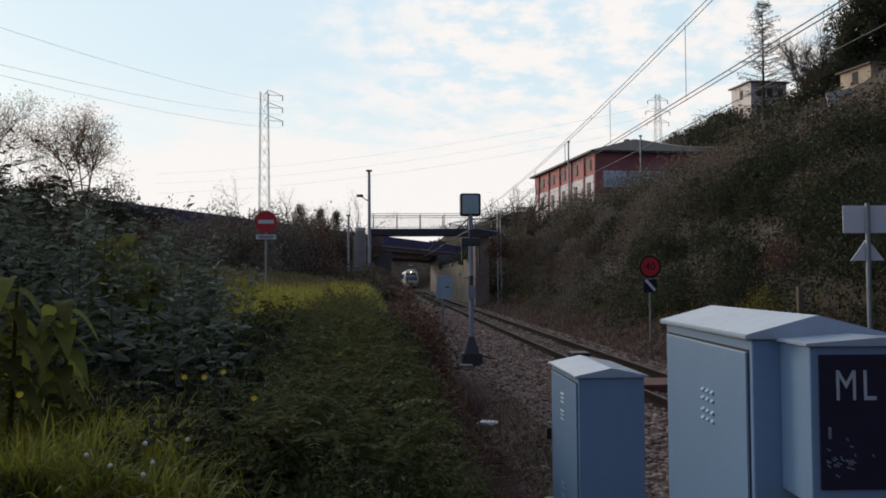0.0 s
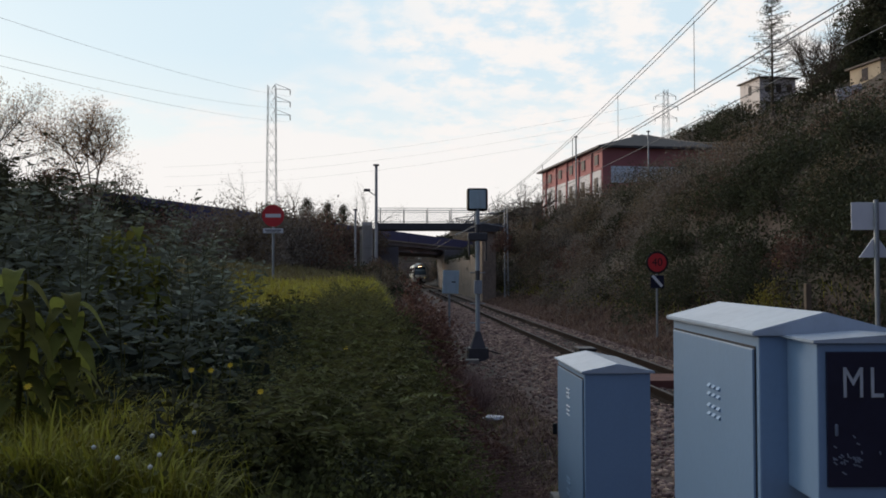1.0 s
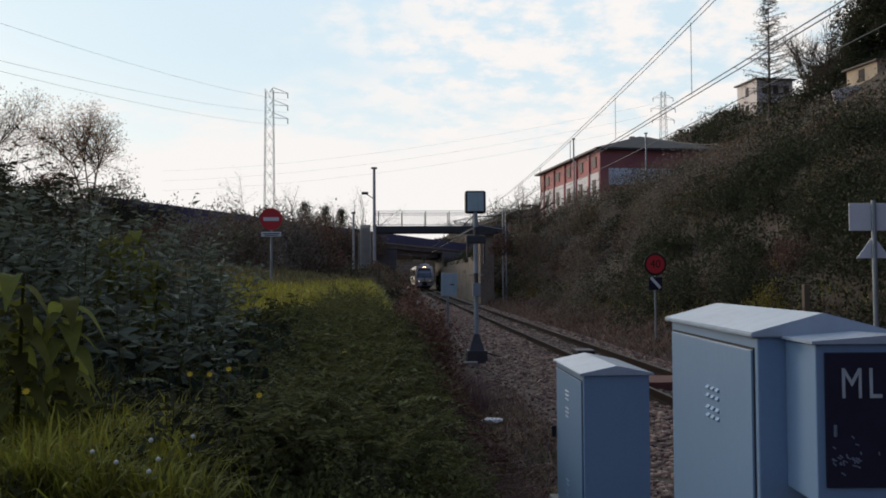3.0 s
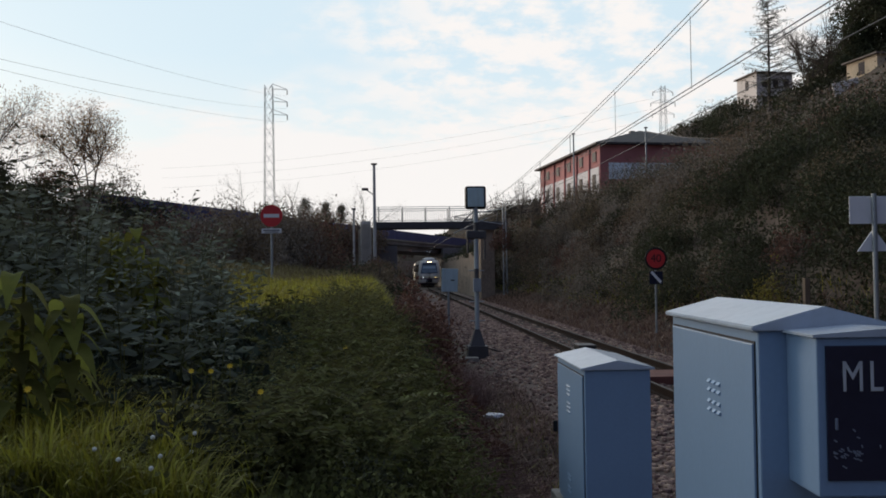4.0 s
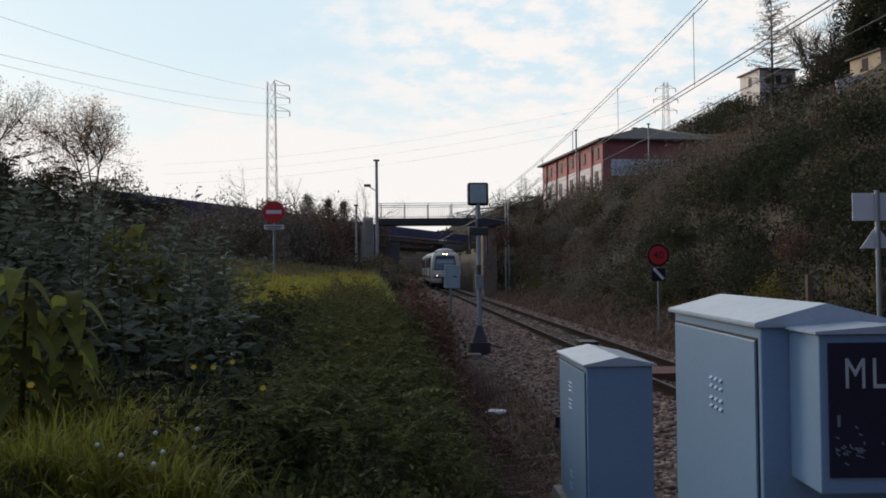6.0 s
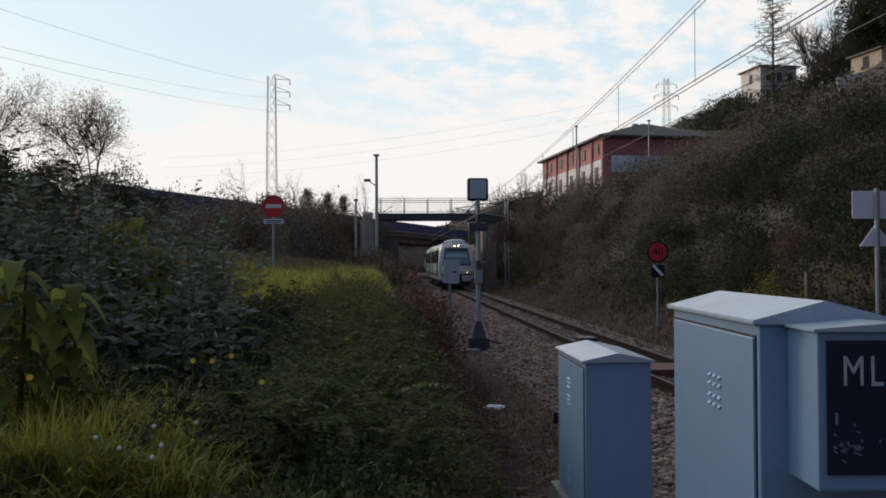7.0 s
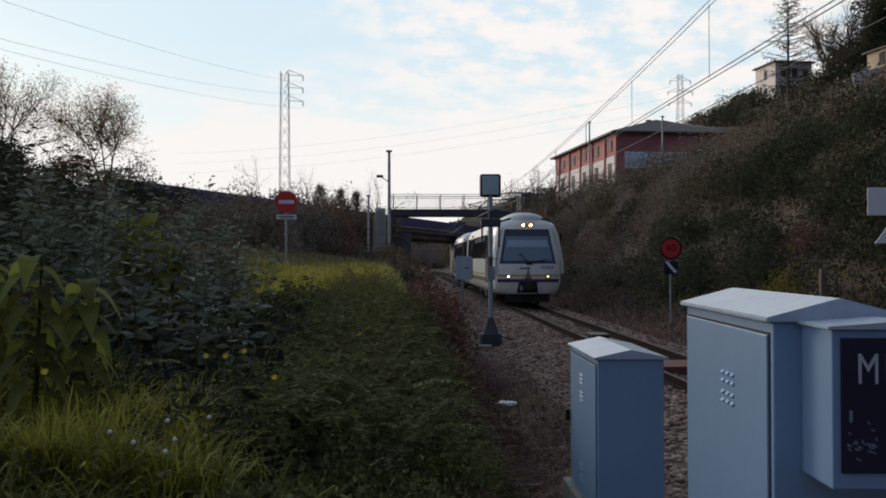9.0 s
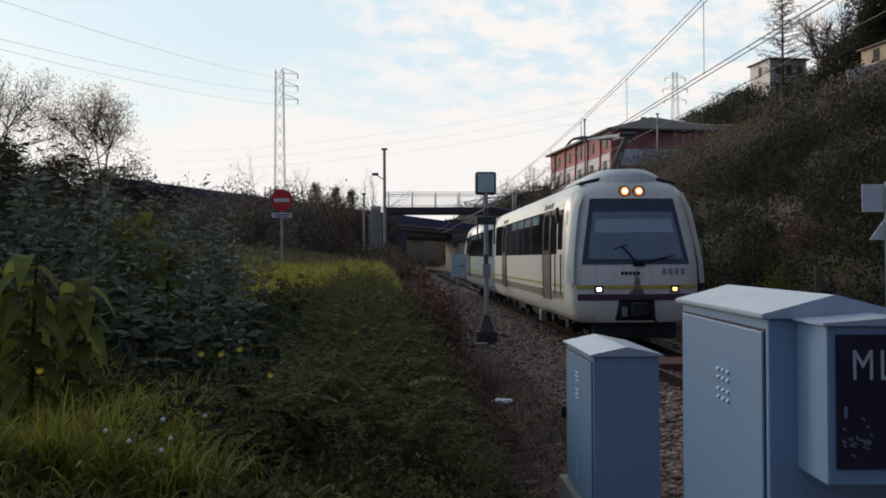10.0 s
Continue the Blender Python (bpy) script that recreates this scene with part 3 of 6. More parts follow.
def speed_sign():
    x, y = 7.7, 25.0
    t = thing("speed_sign", "round red speed board reading 40 with a dark rim", "railway sign", pose(x, y, -0.05))
    part("post", rods([((0, 0.05, 0), (0, 0.05, 2.2))], 0.03, seg=10), M_GALV, t)
    part("rim", disc(0.33, 0.02, 40, (0, 0, 2.17)), M_BLACK, t)
    part("disc", disc(0.27, 0.01, 40, (0, -0.011, 2.17)), M_SIGNRED, t)
    text_mesh("40", 0.32, 0.002, M_BLACK, t, pose(0, -0.015, 2.17, 90, 0, 0))
    b = part("lower_board", boxed(-0.20, 0.20, 0, 0.015, 1.42, 1.80, 0.005), M_NAVY, t, "dark square board")
    part("diagonal_bar", boxed(-0.21, 0.21, -0.008, -0.003, -0.04, 0.04, 0, pose(0, 0, 1.63, 0, 48, 0)), M_SIGNWHITE, b)


def back_signs():
    t = thing("road_sign", "backs of a rectangular and a triangular road sign", "road sign", pose(8.02, 14.0, 0.3))
    part("post", rods([((0, 0, -0.2), (0, 0, 2.72))], 0.04, seg=10), M_GALV, t)
    part("board", boxed(-0.40, 0.42, 0.045, 0.06, 2.22, 2.68, 0.006), M_SIGNWHITE, t, "bare grey back of a board")
    part("triangle", prism([(-0.28, 1.76), (0.30, 1.76), (0.01, 2.14)], "y", 0.045, 0.06), M_SIGNWHITE, t, "bare grey back of a triangle")
    w = thing("wooden_post", "weathered wooden fence post at the foot of the hill", "post", pose(8.88, 18.2, float(height(8.88, 18.2)) - 0.1))
    part("shaft", boxed(-0.06, 0.06, -0.06, 0.06, 0, 1.68 - float(height(8.88, 18.2)), 0.01), M_WOOD, w)


def small_trackside():
    t = thing("crossing_board", "reddish-brown board between the rails", "board", pose(TRACK_X, 15.1, 0))
    part("panel", boxed(-0.44, 0.44, -0.5, 0.5, -0.16, -0.02, 0.01), M_REDCAP, t)
    t = thing("track_box", "small dark equipment box between the rails", "box", pose(TRACK_X - 0.1, 20.6, -0.2))
    part("case", boxed(-0.2, 0.2, -0.3, 0.3, 0, 0.22, 0.03), M_BLACK, t)
    part("lid", boxed(-0.21, 0.21, -0.31, 0.31, 0.2, 0.24, 0.01), M_STEELDARK, t)
    r = random.Random(3)
    bm = bmesh.new()
    bmesh.ops.create_icosphere(bm, subdivisions=2, radius=0.15)
    for v in bm.verts:
        v.co = Vector((v.co.x * 1.0, v.co.y * 0.7, v.co.z * 0.28)) * r.uniform(0.7, 1.15)
    tagged(part("plastic_bag", bm, M_SIGNWHITE), "crumpled white plastic bag on the ground", "litter").location = (1.45, 12.6, float(height(1.45, 12.6)) + 0.09)
    t = thing("stone_block", "small weathered stone block at the mast foot", "block", pose(1.95, 21.6, -0.45))
    part("block", boxed(-0.18, 0.18, -0.1, 0.1, -0.05, 0.13, 0.03), M_CONCRETE, t)


small_trackside()
signal_mast(), plate_sign(), no_entry(), speed_sign(), back_signs()


# ---- footbridge, overpass, walls ----
def footbridge():
    y = 68.0
    t = thing("footbridge", "dark steel footbridge with pale railings over the track", "footbridge", pose(0, y, 0))
    x0, x1 = -1.3, 9.1
    part("girder", boxed(x0, x1, 0, 0.25, 5.25, 5.75, 0.02), M_STEELDARK, t)
    part("girder", boxed(x0, x1, 2.0, 2.25, 5.25, 5.75, 0.02), M_STEELDARK, t)
    part("deck", boxed(x0, x1, 0.25, 2.0, 5.5, 5.62), M_CONCRETE, t)
    bar = finish(rods([((0, 0, 5.88), (0, 0, 6.8))], 0.009, seg=4), "baluster", M_GALV)
    for yy in (0.1, 2.15):
        part("handrail", rods([((x0, yy, 6.95), (x1 - 2.6, yy, 6.95)), ((x0, yy, 6.78), (x1 - 2.6, yy, 6.78)), ((x0, yy, 5.88), (x1 - 2.6, yy, 5.88))], 0.022), M_GALV, t)
        for i in range(5):
            xx = x0 + 0.3 + i * 1.85
            part("rail_post", rods([((xx, yy, 5.7), (xx, yy, 6.95))], 0.035), M_GALV, t)
        for k in range(int((x1 - 2.6 - x0) / 0.16)):
            part_mesh("baluster", bar, M_GALV, t).location = (x0 + k * 0.16, yy, 0)
    part("stair_rail", rods([((5.6, 0, 5.75), (6.4, 0, 6.5)), ((6.4, 0, 6.5), (8.3, 0, 6.5)), ((8.3, 0, 6.5), (8.3, 0, 5.8))], 0.05), M_STEELDARK, t)
    part("catenary_cage", boxed(5.4, 8.2, -0.15, -0.05, 5.1, 5.3), M_STEELDARK, t)
    part("pier", boxed(-2.6, -1.6, 0.2, 2.0, -1, 5.24, 0.03), M_CONCRETE, t)
    # stair tower: a stack of treads
    tw = thing("stair_tower", "grey concrete stair tower beside the footbridge", "stairs", pose(-1.95, 66.6, 0))
    part("core", boxed(-0.42, 0.35, 0.3, 1.2, 0, 5.8, 0.02), M_PALECONC, tw)
    for i in range(22):
        part("tread", boxed(-0.45, 0.38, 0.12, 0.3, 1.2 + i * 0.205, 1.25 + i * 0.205), M_PALECONC, tw)


def overpass():
    ang = math.degrees(math.atan2(ROAD_D[1], ROAD_D[0]))
    t = thing("road_overpass", "road overpass with dark blue parapets", "bridge", pose(ROAD_A[0], ROAD_A[1], 0, 0, 0, ang))
    # x along the road; the near parapet at y = 0, the road lies towards +y
    part("deck", boxed(36, 140, 0.0, 9.0, 5.5, 6.35, 0.03), M_DECK, t)
    for i in range(5):
        part("beam", boxed(40, 140, 0.6 + i * 1.9, 1.2 + i * 1.9, 4.75, 5.5), M_DECK, t)
    for i in range(26):
        part("parapet_panel", boxed(-2 + i * 4.5, 2.44 + i * 4.5, -0.15, 0.0, 6.20, 7.40, 0.01), M_BLUE, t)
    part("kerb", boxed(-2, 115, -0.22, 0.05, 6.02, 6.2), M_CONCRETE, t)
    part("far_parapet", boxed(-2, 140, 8.9, 9.0, 6.35, 7.4), M_BLUE, t)
    ab = part("abutment", boxed(-9, 0.7, 113.0, 127, -1, 5.3, 0.05), M_DECK, t)
    ab.matrix_parent_inverse = t.matrix_basis.inverted()
    ab = part("abutment", boxed(7.6, 16, 128.0, 150, -1, 5.3, 0.05), M_DECK, t)
    ab.matrix_parent_inverse = t.matrix_basis.inverted()


def retaining_walls():
    w = boxed(7.3, 8.0, 71.0, 128.0, -0.8, 3.6, 0.05)
    tagged(part("wall_retaining", w, M_OLDWALL), "stained brown masonry retaining wall by the track", "wall", kind="structure")
    w = boxed(7.0, 8.1, 68.2, 71.0, -0.8, 5.24, 0.05)
    tagged(part("wall_retaining", w, M_OLDWALL), "brown masonry pier at the end of the wall", "wall", kind="structure")
    w = boxed(-1.5, 9.3, 197.0, 197.6, -0.8, 4.4, 0.1)
    tagged(part("wall_far", w, M_OLDWALL), "stained brown wall beyond the overpass", "wall", kind="structure")


footbridge(), overpass(), retaining_walls()


def pole(x, y, z0, z1, r, label, lamp=False, name="pole"):
    t = thing(name, label, "pole", pose(x, y, 0), group="poles")
    part("shaft", rods([((0, 0, z0), (0, 0, z1))], r, r * 0.75, 10), M_GALV if z0 > 1 else M_PALECONC, t)
    part("cap", boxed(-r * 1.6, r * 1.6, -r, r, z1, z1 + 0.12, 0.01), M_STEELDARK, t)
    if lamp:
        part("lamp_arm", rods([((0, 0, z1 - 2.3), (-0.6, 0, z1 - 1.9))], 0.04), M_GALV, t)
        part("lamp_head", boxed(-0.95, -0.45, -0.1, 0.1, z1 - 1.95, z1 - 1.75, 0.03), M_STEELDARK, t)


pole(-1.28, 66.0, 0, 10.0, 0.14, "tall grey pole with a small floodlight", True)
pole(-2.85, 66.0, 0, 6.6, 0.10, "slim grey pole beside the stair tower")
pole(18.1, 85.0, 7.0, 15.3, 0.10, "slim grey utility pole on the hillside")
pole(25.4, 85.0, 9.0, 15.9, 0.10, "slim grey utility pole on the hillside")


# ---- buildings ----
def red_building():
    m = pose(23.17, 95.0, 0, 0, 0, 5.5)
    t = thing("red_building", "red and white rendered building with a dark hipped roof", "building", m)
    W_, L_, z0, z1 = 14.5, 25.0, 6.0, 15.75
    part("wall", boxed(0, W_, 0, L_, z0, z1, 0), M_REDWALL, t)
    part("white_band", boxed(-0.06, 0.0, 0.3, L_ - 0.6, 9.6, 13.35), M_WHITEWALL, t, "white lower storey")
    for i in range(5):
        y = 1.2 + i * 4.8
        w = part("window", boxed(-0.10, 0.02, y, y + 1.25, 14.0, 15.15), M_GLASSDARK, t)
        part("window_sill", boxed(-0.12, -0.1, y - 0.08, y + 1.33, 13.92, 14.02), M_REDWALL, w)
        w = part("window", boxed(-0.12, -0.02, y + 0.1, y + 1.25, 10.9, 12.6), M_GLASSDARK, t)
        part("pilaster", boxed(-0.2, -0.06, y + 2.1, y + 2.5, 9.6, 13.4), M_REDWALL, t)
        part("pilaster", boxed(-0.2, -0.001, y + 2.1, y + 2.5, 13.4, 15.7), M_REDWALL, t)
    for i in range(4):
        part("glazing", boxed(1.0 + i * 3.1, 4.0 + i * 3.1, -0.08, 0.02, 11.9, 13.75), M_PANELGLASS, t, "pale blue window band")
    bm = bmesh.new()
    e = 0.65
    low = [bm.verts.new(p) for p in ((-e, -e, z1), (W_ + e, -e, z1), (W_ + e, L_ + e, z1), (-e, L_ + e, z1))]
    up = [bm.verts.new(p) for p in ((-e, -e, z1 + 0.22), (W_ + e, -e, z1 + 0.22), (W_ + e, L_ + e, z1 + 0.22), (-e, L_ + e, z1 + 0.22))]
    r0, r1 = bm.verts.new((W_ / 2, 6.5, z1 + 2.7)), bm.verts.new((W_ / 2, L_ - 6.5, z1 + 2.7))
    bm.faces.new(low[::-1])
    for i in range(4):
        bm.faces.new((low[i], low[(i + 1) % 4], up[(i + 1) % 4], up[i]))
    bm.faces.new((up[0], up[1], r0)); bm.faces.new((up[2], up[3], r1))
    bm.faces.new((up[1], up[2], r1, r0)); bm.faces.new((up[3], up[0], r0, r1))
    part("roof", bm, M_ROOF, t)
    part("chimney", boxed(W_ / 2 + 1, W_ / 2 + 1.6, 12, 12.6, z1 + 2, z1 + 3.6), M_CONCRETE, t)


def hill_house(x, y, z, w, d, h, rz, label, wall, roof_h):
    t = thing("house", label, "house", pose(x, y, z, 0, 0, rz), group="houses on the hill")
    part("wall", boxed(0, w, 0, d, -4, h), wall, t)
    bm = bmesh.new()
    lo = [bm.verts.new(p) for p in ((-0.4, -0.4, h), (w + 0.4, -0.4, h), (w + 0.4, d + 0.4, h), (-0.4, d + 0.4, h))]
    ed = [bm.verts.new((v.co.x, v.co.y, h + 0.18)) for v in lo]
    r0, r1 = bm.verts.new((w * 0.38, d / 2, h + roof_h)), bm.verts.new((w * 0.62, d / 2, h + roof_h))
    bm.faces.new(lo[::-1])
    for i in range(4):
        bm.faces.new((lo[i], lo[(i + 1) % 4], ed[(i + 1) % 4], ed[i]))
    bm.faces.new((ed[0], ed[1], r1, r0)); bm.faces.new((ed[2], ed[3], r0, r1))
    bm.faces.new((ed[1], ed[2], r1)); bm.faces.new((ed[3], ed[0], r0))
    part("roof", bm, M_ROOFTILE, t)
    for i in range(3):
        for j in range(2 if h > 4 else 1):
            xx = w * (0.15 + 0.3 * i)
            zz = 0.8 + j * 2.7
            win = part("window", boxed(xx, xx + 0.9, -0.03, 0.05, zz, zz + 1.3), M_GLASSDARK, t)
            part("sill", boxed(xx - 0.1, xx + 1.0, -0.1, -0.03, zz - 0.1, zz), M_WHITEWALL, win)
    for j in range(2 if h > 4 else 1):
        part("window", boxed(-0.03, 0.05, d * 0.4, d * 0.4 + 1.0, 0.8 + j * 2.7, 2.2 + j * 2.7), M_GLASSDARK, t)


red_building()
hill_house(56.3, 130.0, 26.2, 6.0, 6.0, 5.7, 6, "pale rendered house high on the hillside", M_HOUSEWALL, 1.0)
hill_house(52.3, 90.0, 22.2, 6.5, 5.0, 2.5, 8, "low cream house among trees on the hillside", M_CREAMWALL, 0.9)
hb = boxed(-1.4, 1.5, -0.15, 0.15, -0.9, 0.55, 0.05, pose(47.9, 88.5, 20.9, 0, -14, 0))
tagged(part("wall_garden", hb, M_WHITEWALL), "pale garden wall below the low house", "wall", kind="structure")


# ---- pylons and wires ----
def pylon(x, y, z0, z1, w0, w1, arms, label, both):
    t = thing("power_pylon", label, "pylon", pose(x, y, 0), group="power pylons")
    legs = [((sx * w0, sy * w0, z0), (sx * w1, sy * w1, z1)) for sx in (-1, 1) for sy in (-1, 1)]
    for a, b in legs:
        part("leg", rods([(a, b)], 0.042, seg=5), M_LATTICE, t)
    n = 14
    br = []
    for i in range(n):
        za, zb = z0 + (z1 - z0) * i / n, z0 + (z1 - z0) * (i + 1) / n
        wa, wb = w0 + (w1 - w0) * i / n, w0 + (w1 - w0) * (i + 1) / n
        for s in (-1, 1):
            br += [((-wa, s * wa, za), (wb, s * wb, zb)), ((wa, s * wa, za), (-wb, s * wb, zb)), ((s * wa, -wa, za), (s * wb, wb, zb)), ((s * wa, wa, za), (s * wb, -wb, zb))]
    part("bracing", rods(br, 0.02, seg=4), M_LATTICE, t)
    for z, l in arms:
        for s in ((1, -1) if both else (1,)):
            part("arm", rods([((s * w1, 0, z), (s * l, 0, z - 0.15)), ((s * w1, 0, z + 0.8), (s * l, 0, z - 0.1)), ((0, 0, z), (s * w1, 0, z + 0.8))], 0.05, seg=4), M_LATTICE, t)
            part("insulator", rods([((s * l, 0, z - 0.15), (s * l, 0, z - 0.95))], 0.08, seg=6), M_STEELDARK, t)


pylon(-19.4, 140.0, 2.0, 32.0, 0.88, 0.60, [(31.5, 2.9), (29.5, 2.9), (27.4, 2.9)], "tall lattice power pylon with three arms on one side", False)
pylon(64.0, 200.0, 24.0, 45.0, 1.0, 0.45, [(43.6, 2.4), (41.0, 2.9), (38.4, 2.6)], "distant lattice power pylon with double arms", True)


def wire(name, points, r, label, sag=0.0, group="wires"):
    bm = bmesh.new()
    pts = []
    for (a, b) in zip(points, points[1:]):
        a, b = Vector(a), Vector(b)
        for k in range(16):
            u = k / 16
            p = a.lerp(b, u)
            p.z -= sag * 4 * u * (1 - u)
            pts.append(p)
    pts.append(Vector(points[-1]))
    d = (pts[-1] - pts[0]).normalized()
    e = d.orthogonal().normalized()
    g = d.cross(e)
    rings = [[bm.verts.new(p + r * (math.cos(k * 1.2566) * e + math.sin(k * 1.2566) * g)) for k in range(5)] for p in pts]
    for a, b in zip(rings, rings[1:]):
        for k in range(5):
            bm.faces.new((a[k], a[(k + 1) % 5], b[(k + 1) % 5], b[k]))
    bm.faces.new(rings[0][::-1]); bm.faces.new(rings[-1])
    tagged(part(name, bm, M_WIRE), label, "cable", group=group)


SUP = [-45.0, 8.0, 66.0, 120.0]
for dx, dz in ((-0.07, 0.0), (0.08, 0.06)):
    wire("messenger_wire", [(TRACK_X + dx, y, 6.03 + dz) for y in SUP], 0.0065, "dark overhead messenger wire above the track", 0.95, "overhead line")
for dx in (-0.05, 0.06):
    wire("contact_wire", [(TRACK_X + dx, y, 4.60) for y in SUP], 0.008, "dark overhead contact wire above the track", 0.0, "overhead line")
for i in range(17):
    y = 4.0 + i * 4.6
    u = min(1.0, max(0.0, (y - 8) / 58))
    wire("dropper", [(TRACK_X, y, 4.60), (TRACK_X, y, 6.05 - 3.8 * u * (1 - u))], 0.005 if y < 20 else 0.009, "thin dropper of the overhead line", 0.0, "overhead line")
wire("feeder_wire", [(7.0, -45, 5.9), (7.0, 66, 5.75)], 0.010, "thin feeder wire beside the overhead line", 0.5, "overhead line")
mt = thing("catenary_mast", "slim lattice mast beside the footbridge", "mast", pose(8.5, 66.0, 0))
part("upright", rods([((0, 0, -0.5), (0, 0, 7.0)), ((0.3, 0, -0.5), (0.2, 0, 7.0))], 0.05), M_GALV, mt)
part("lacing", rods([((0.25 * (i % 2), 0, i * 0.5), (0.25 * ((i + 1) % 2), 0, i * 0.5 + 0.5)) for i in range(14)], 0.02, seg=4), M_GALV, mt)
part("cantilever", rods([((0, 0, 6.6), (-3.8, 0, 6.0)), ((0, 0, 5.4), (-3.8, 0, 6.0)), ((-1.2, 0, 5.9), (-3.8, 0, 4.75))], 0.035), M_GALV, mt)
for z, zz in ((31.3, 19.3), (29.3, 16.7), (27.2, 16.0)):
    wire("power_line", [(-16.6, 140, z - 1), (-26.9, 60, zz), (-36, -12, zz - 2)], 0.012, "thin power line hanging from the pylon", 0.7)
for z, zz in ((31.3, 43), (29.3, 40.5), (27.2, 38)):
    wire("power_line", [(-70, 270, 1.2 * zz - 17), (61.5, 200, zz - 1)], 0.014, "thin power line between the pylons", 3.0)
wire("service_cable", [(25.4, 85, 15.6), (34, 60, 12.2)], 0.03, "thin sagging cable over the hillside", 1.0)


# ---- train ----
HALF = [(1.06, 0.56), (1.17, 0.70), (1.215, 0.95), (1.225, 1.25), (1.225, 1.60), (1.225, 1.86), (1.215, 2.30), (1.19, 2.80), (1.12, 3.05), (0.98, 3.22), (0.70, 3.33), (0.30, 3.38)]
CAR_L = 14.3


def side_x(z):
    return float(np.interp(z, [p[1] for p in HALF], [p[0] for p in HALF]))


def rake(z):
    return float(np.interp(z, [0.5, 0.75, 1.2, 1.6, 2.9, 3.2, 3.4], [0.16, 0.03, 0.0, 0.03, 0.34, 0.46, 0.80]))


def nose_w(z):
    return float(np.interp(z, [0.5, 1.0, 1.6, 2.9, 3.2, 3.4], [0.88, 0.95, 0.955, 0.83, 0.75, 0.5])) * side_x(z)


def front_y(x, z):
    w = nose_w(z)
    return rake(z) - 0.10 * (1 - min(1.0, (x / w)) ** 2) + 0.10


def front_patch(corners, lift, nx=10, nz=8):
    """A panel on the nose; corners: (z, x_left, x_right) rows from bottom to top."""
    bm = bmesh.new()
    zs = np.linspace(corners[0][0], corners[-1][0], nz + 1)
    g = []
    for z in zs:
        a = np.interp(z, [c[0] for c in corners], [c[1] for c in corners])
        b = np.interp(z, [c[0] for c in corners], [c[2] for c in corners])
        g.append([bm.verts.new((x, front_y(x, z) - lift, z)) for x in np.linspace(a, b, nx + 1)])
    for j in range(nz):
        for i in range(nx):
            bm.faces.new((g[j][i], g[j][i + 1], g[j + 1][i + 1], g[j + 1][i]))
    ext = bmesh.ops.extrude_face_region(bm, geom=list(bm.faces))
    for v in [e for e in ext["geom"] if isinstance(e, bmesh.types.BMVert)]:
        v.co.y += lift + 0.02
    return bm


def side_patch(s, y0, y1, z0, z1, lift, nz=4):
    bm = bmesh.new()
    zs = np.linspace(z0, z1, nz + 1)
    for z_a, z_b in zip(zs, zs[1:]):
        q = [(s * (side_x(z_a) + lift), y0, z_a), (s * (side_x(z_a) + lift), y1, z_a), (s * (side_x(z_b) + lift), y1, z_b), (s * (side_x(z_b) + lift), y0, z_b)]
        bm.faces.new([bm.verts.new(p) for p in q])
    bmesh.ops.remove_doubles(bm, verts=bm.verts, dist=1e-5)
    ext = bmesh.ops.extrude_face_region(bm, geom=list(bm.faces))
    for v in [e for e in ext["geom"] if isinstance(e, bmesh.types.BMVert)]:
        v.co.x -= s * (lift + 0.02)
    return bm


def car_body():
    """Cab end at y = 0, gangway at y = CAR_L."""
    bm = bmesh.new()
    prof = [(w, z) for w, z in HALF] + [(-w, z) for w, z in HALF[::-1]]
    rings = []
    for k, (wf, back) in enumerate([(0.0, 0.0), (0.55, 0.10), (0.85, 0.30), (1.0, 0.70)]):
        ring = []
        for w, z in prof:
            sg = 1 if w > 0 else -1
            ww = nose_w(z) * (1 - wf) + abs(w) * wf
            ring.append(bm.verts.new((sg * ww, rake(z) + 0.10 + back, z)))
        rings.append(ring)
    for y in (2.2, CAR_L):
        rings.append([bm.verts.new((w, y, z)) for w, z in prof])
    n = len(prof)
    for a, b in zip(rings, rings[1:]):
        for i in range(n):
            bm.faces.new((a[i], a[(i + 1) % n], b[(i + 1) % n], b[i]))
    bm.faces.new(rings[-1])
    # the nose, row by row, bulging forwards
    cols = 6
    prev = None
    for j, (w, z) in enumerate(HALF):
        right, left = rings[0][j], rings[0][n - 1 - j]
        nw = nose_w(z)
        row = [left] + [bm.verts.new((x, front_y(x, z), z)) for x in np.linspace(-nw, nw, cols + 1)[1:-1]] + [right]
        if prev:
            for i in range(cols):
                bm.faces.new((prev[i], prev[i + 1], row[i + 1], row[i]))
        prev = row
    return bm


def transform_to(ob, m):
    ob.matrix_basis = m
    return ob


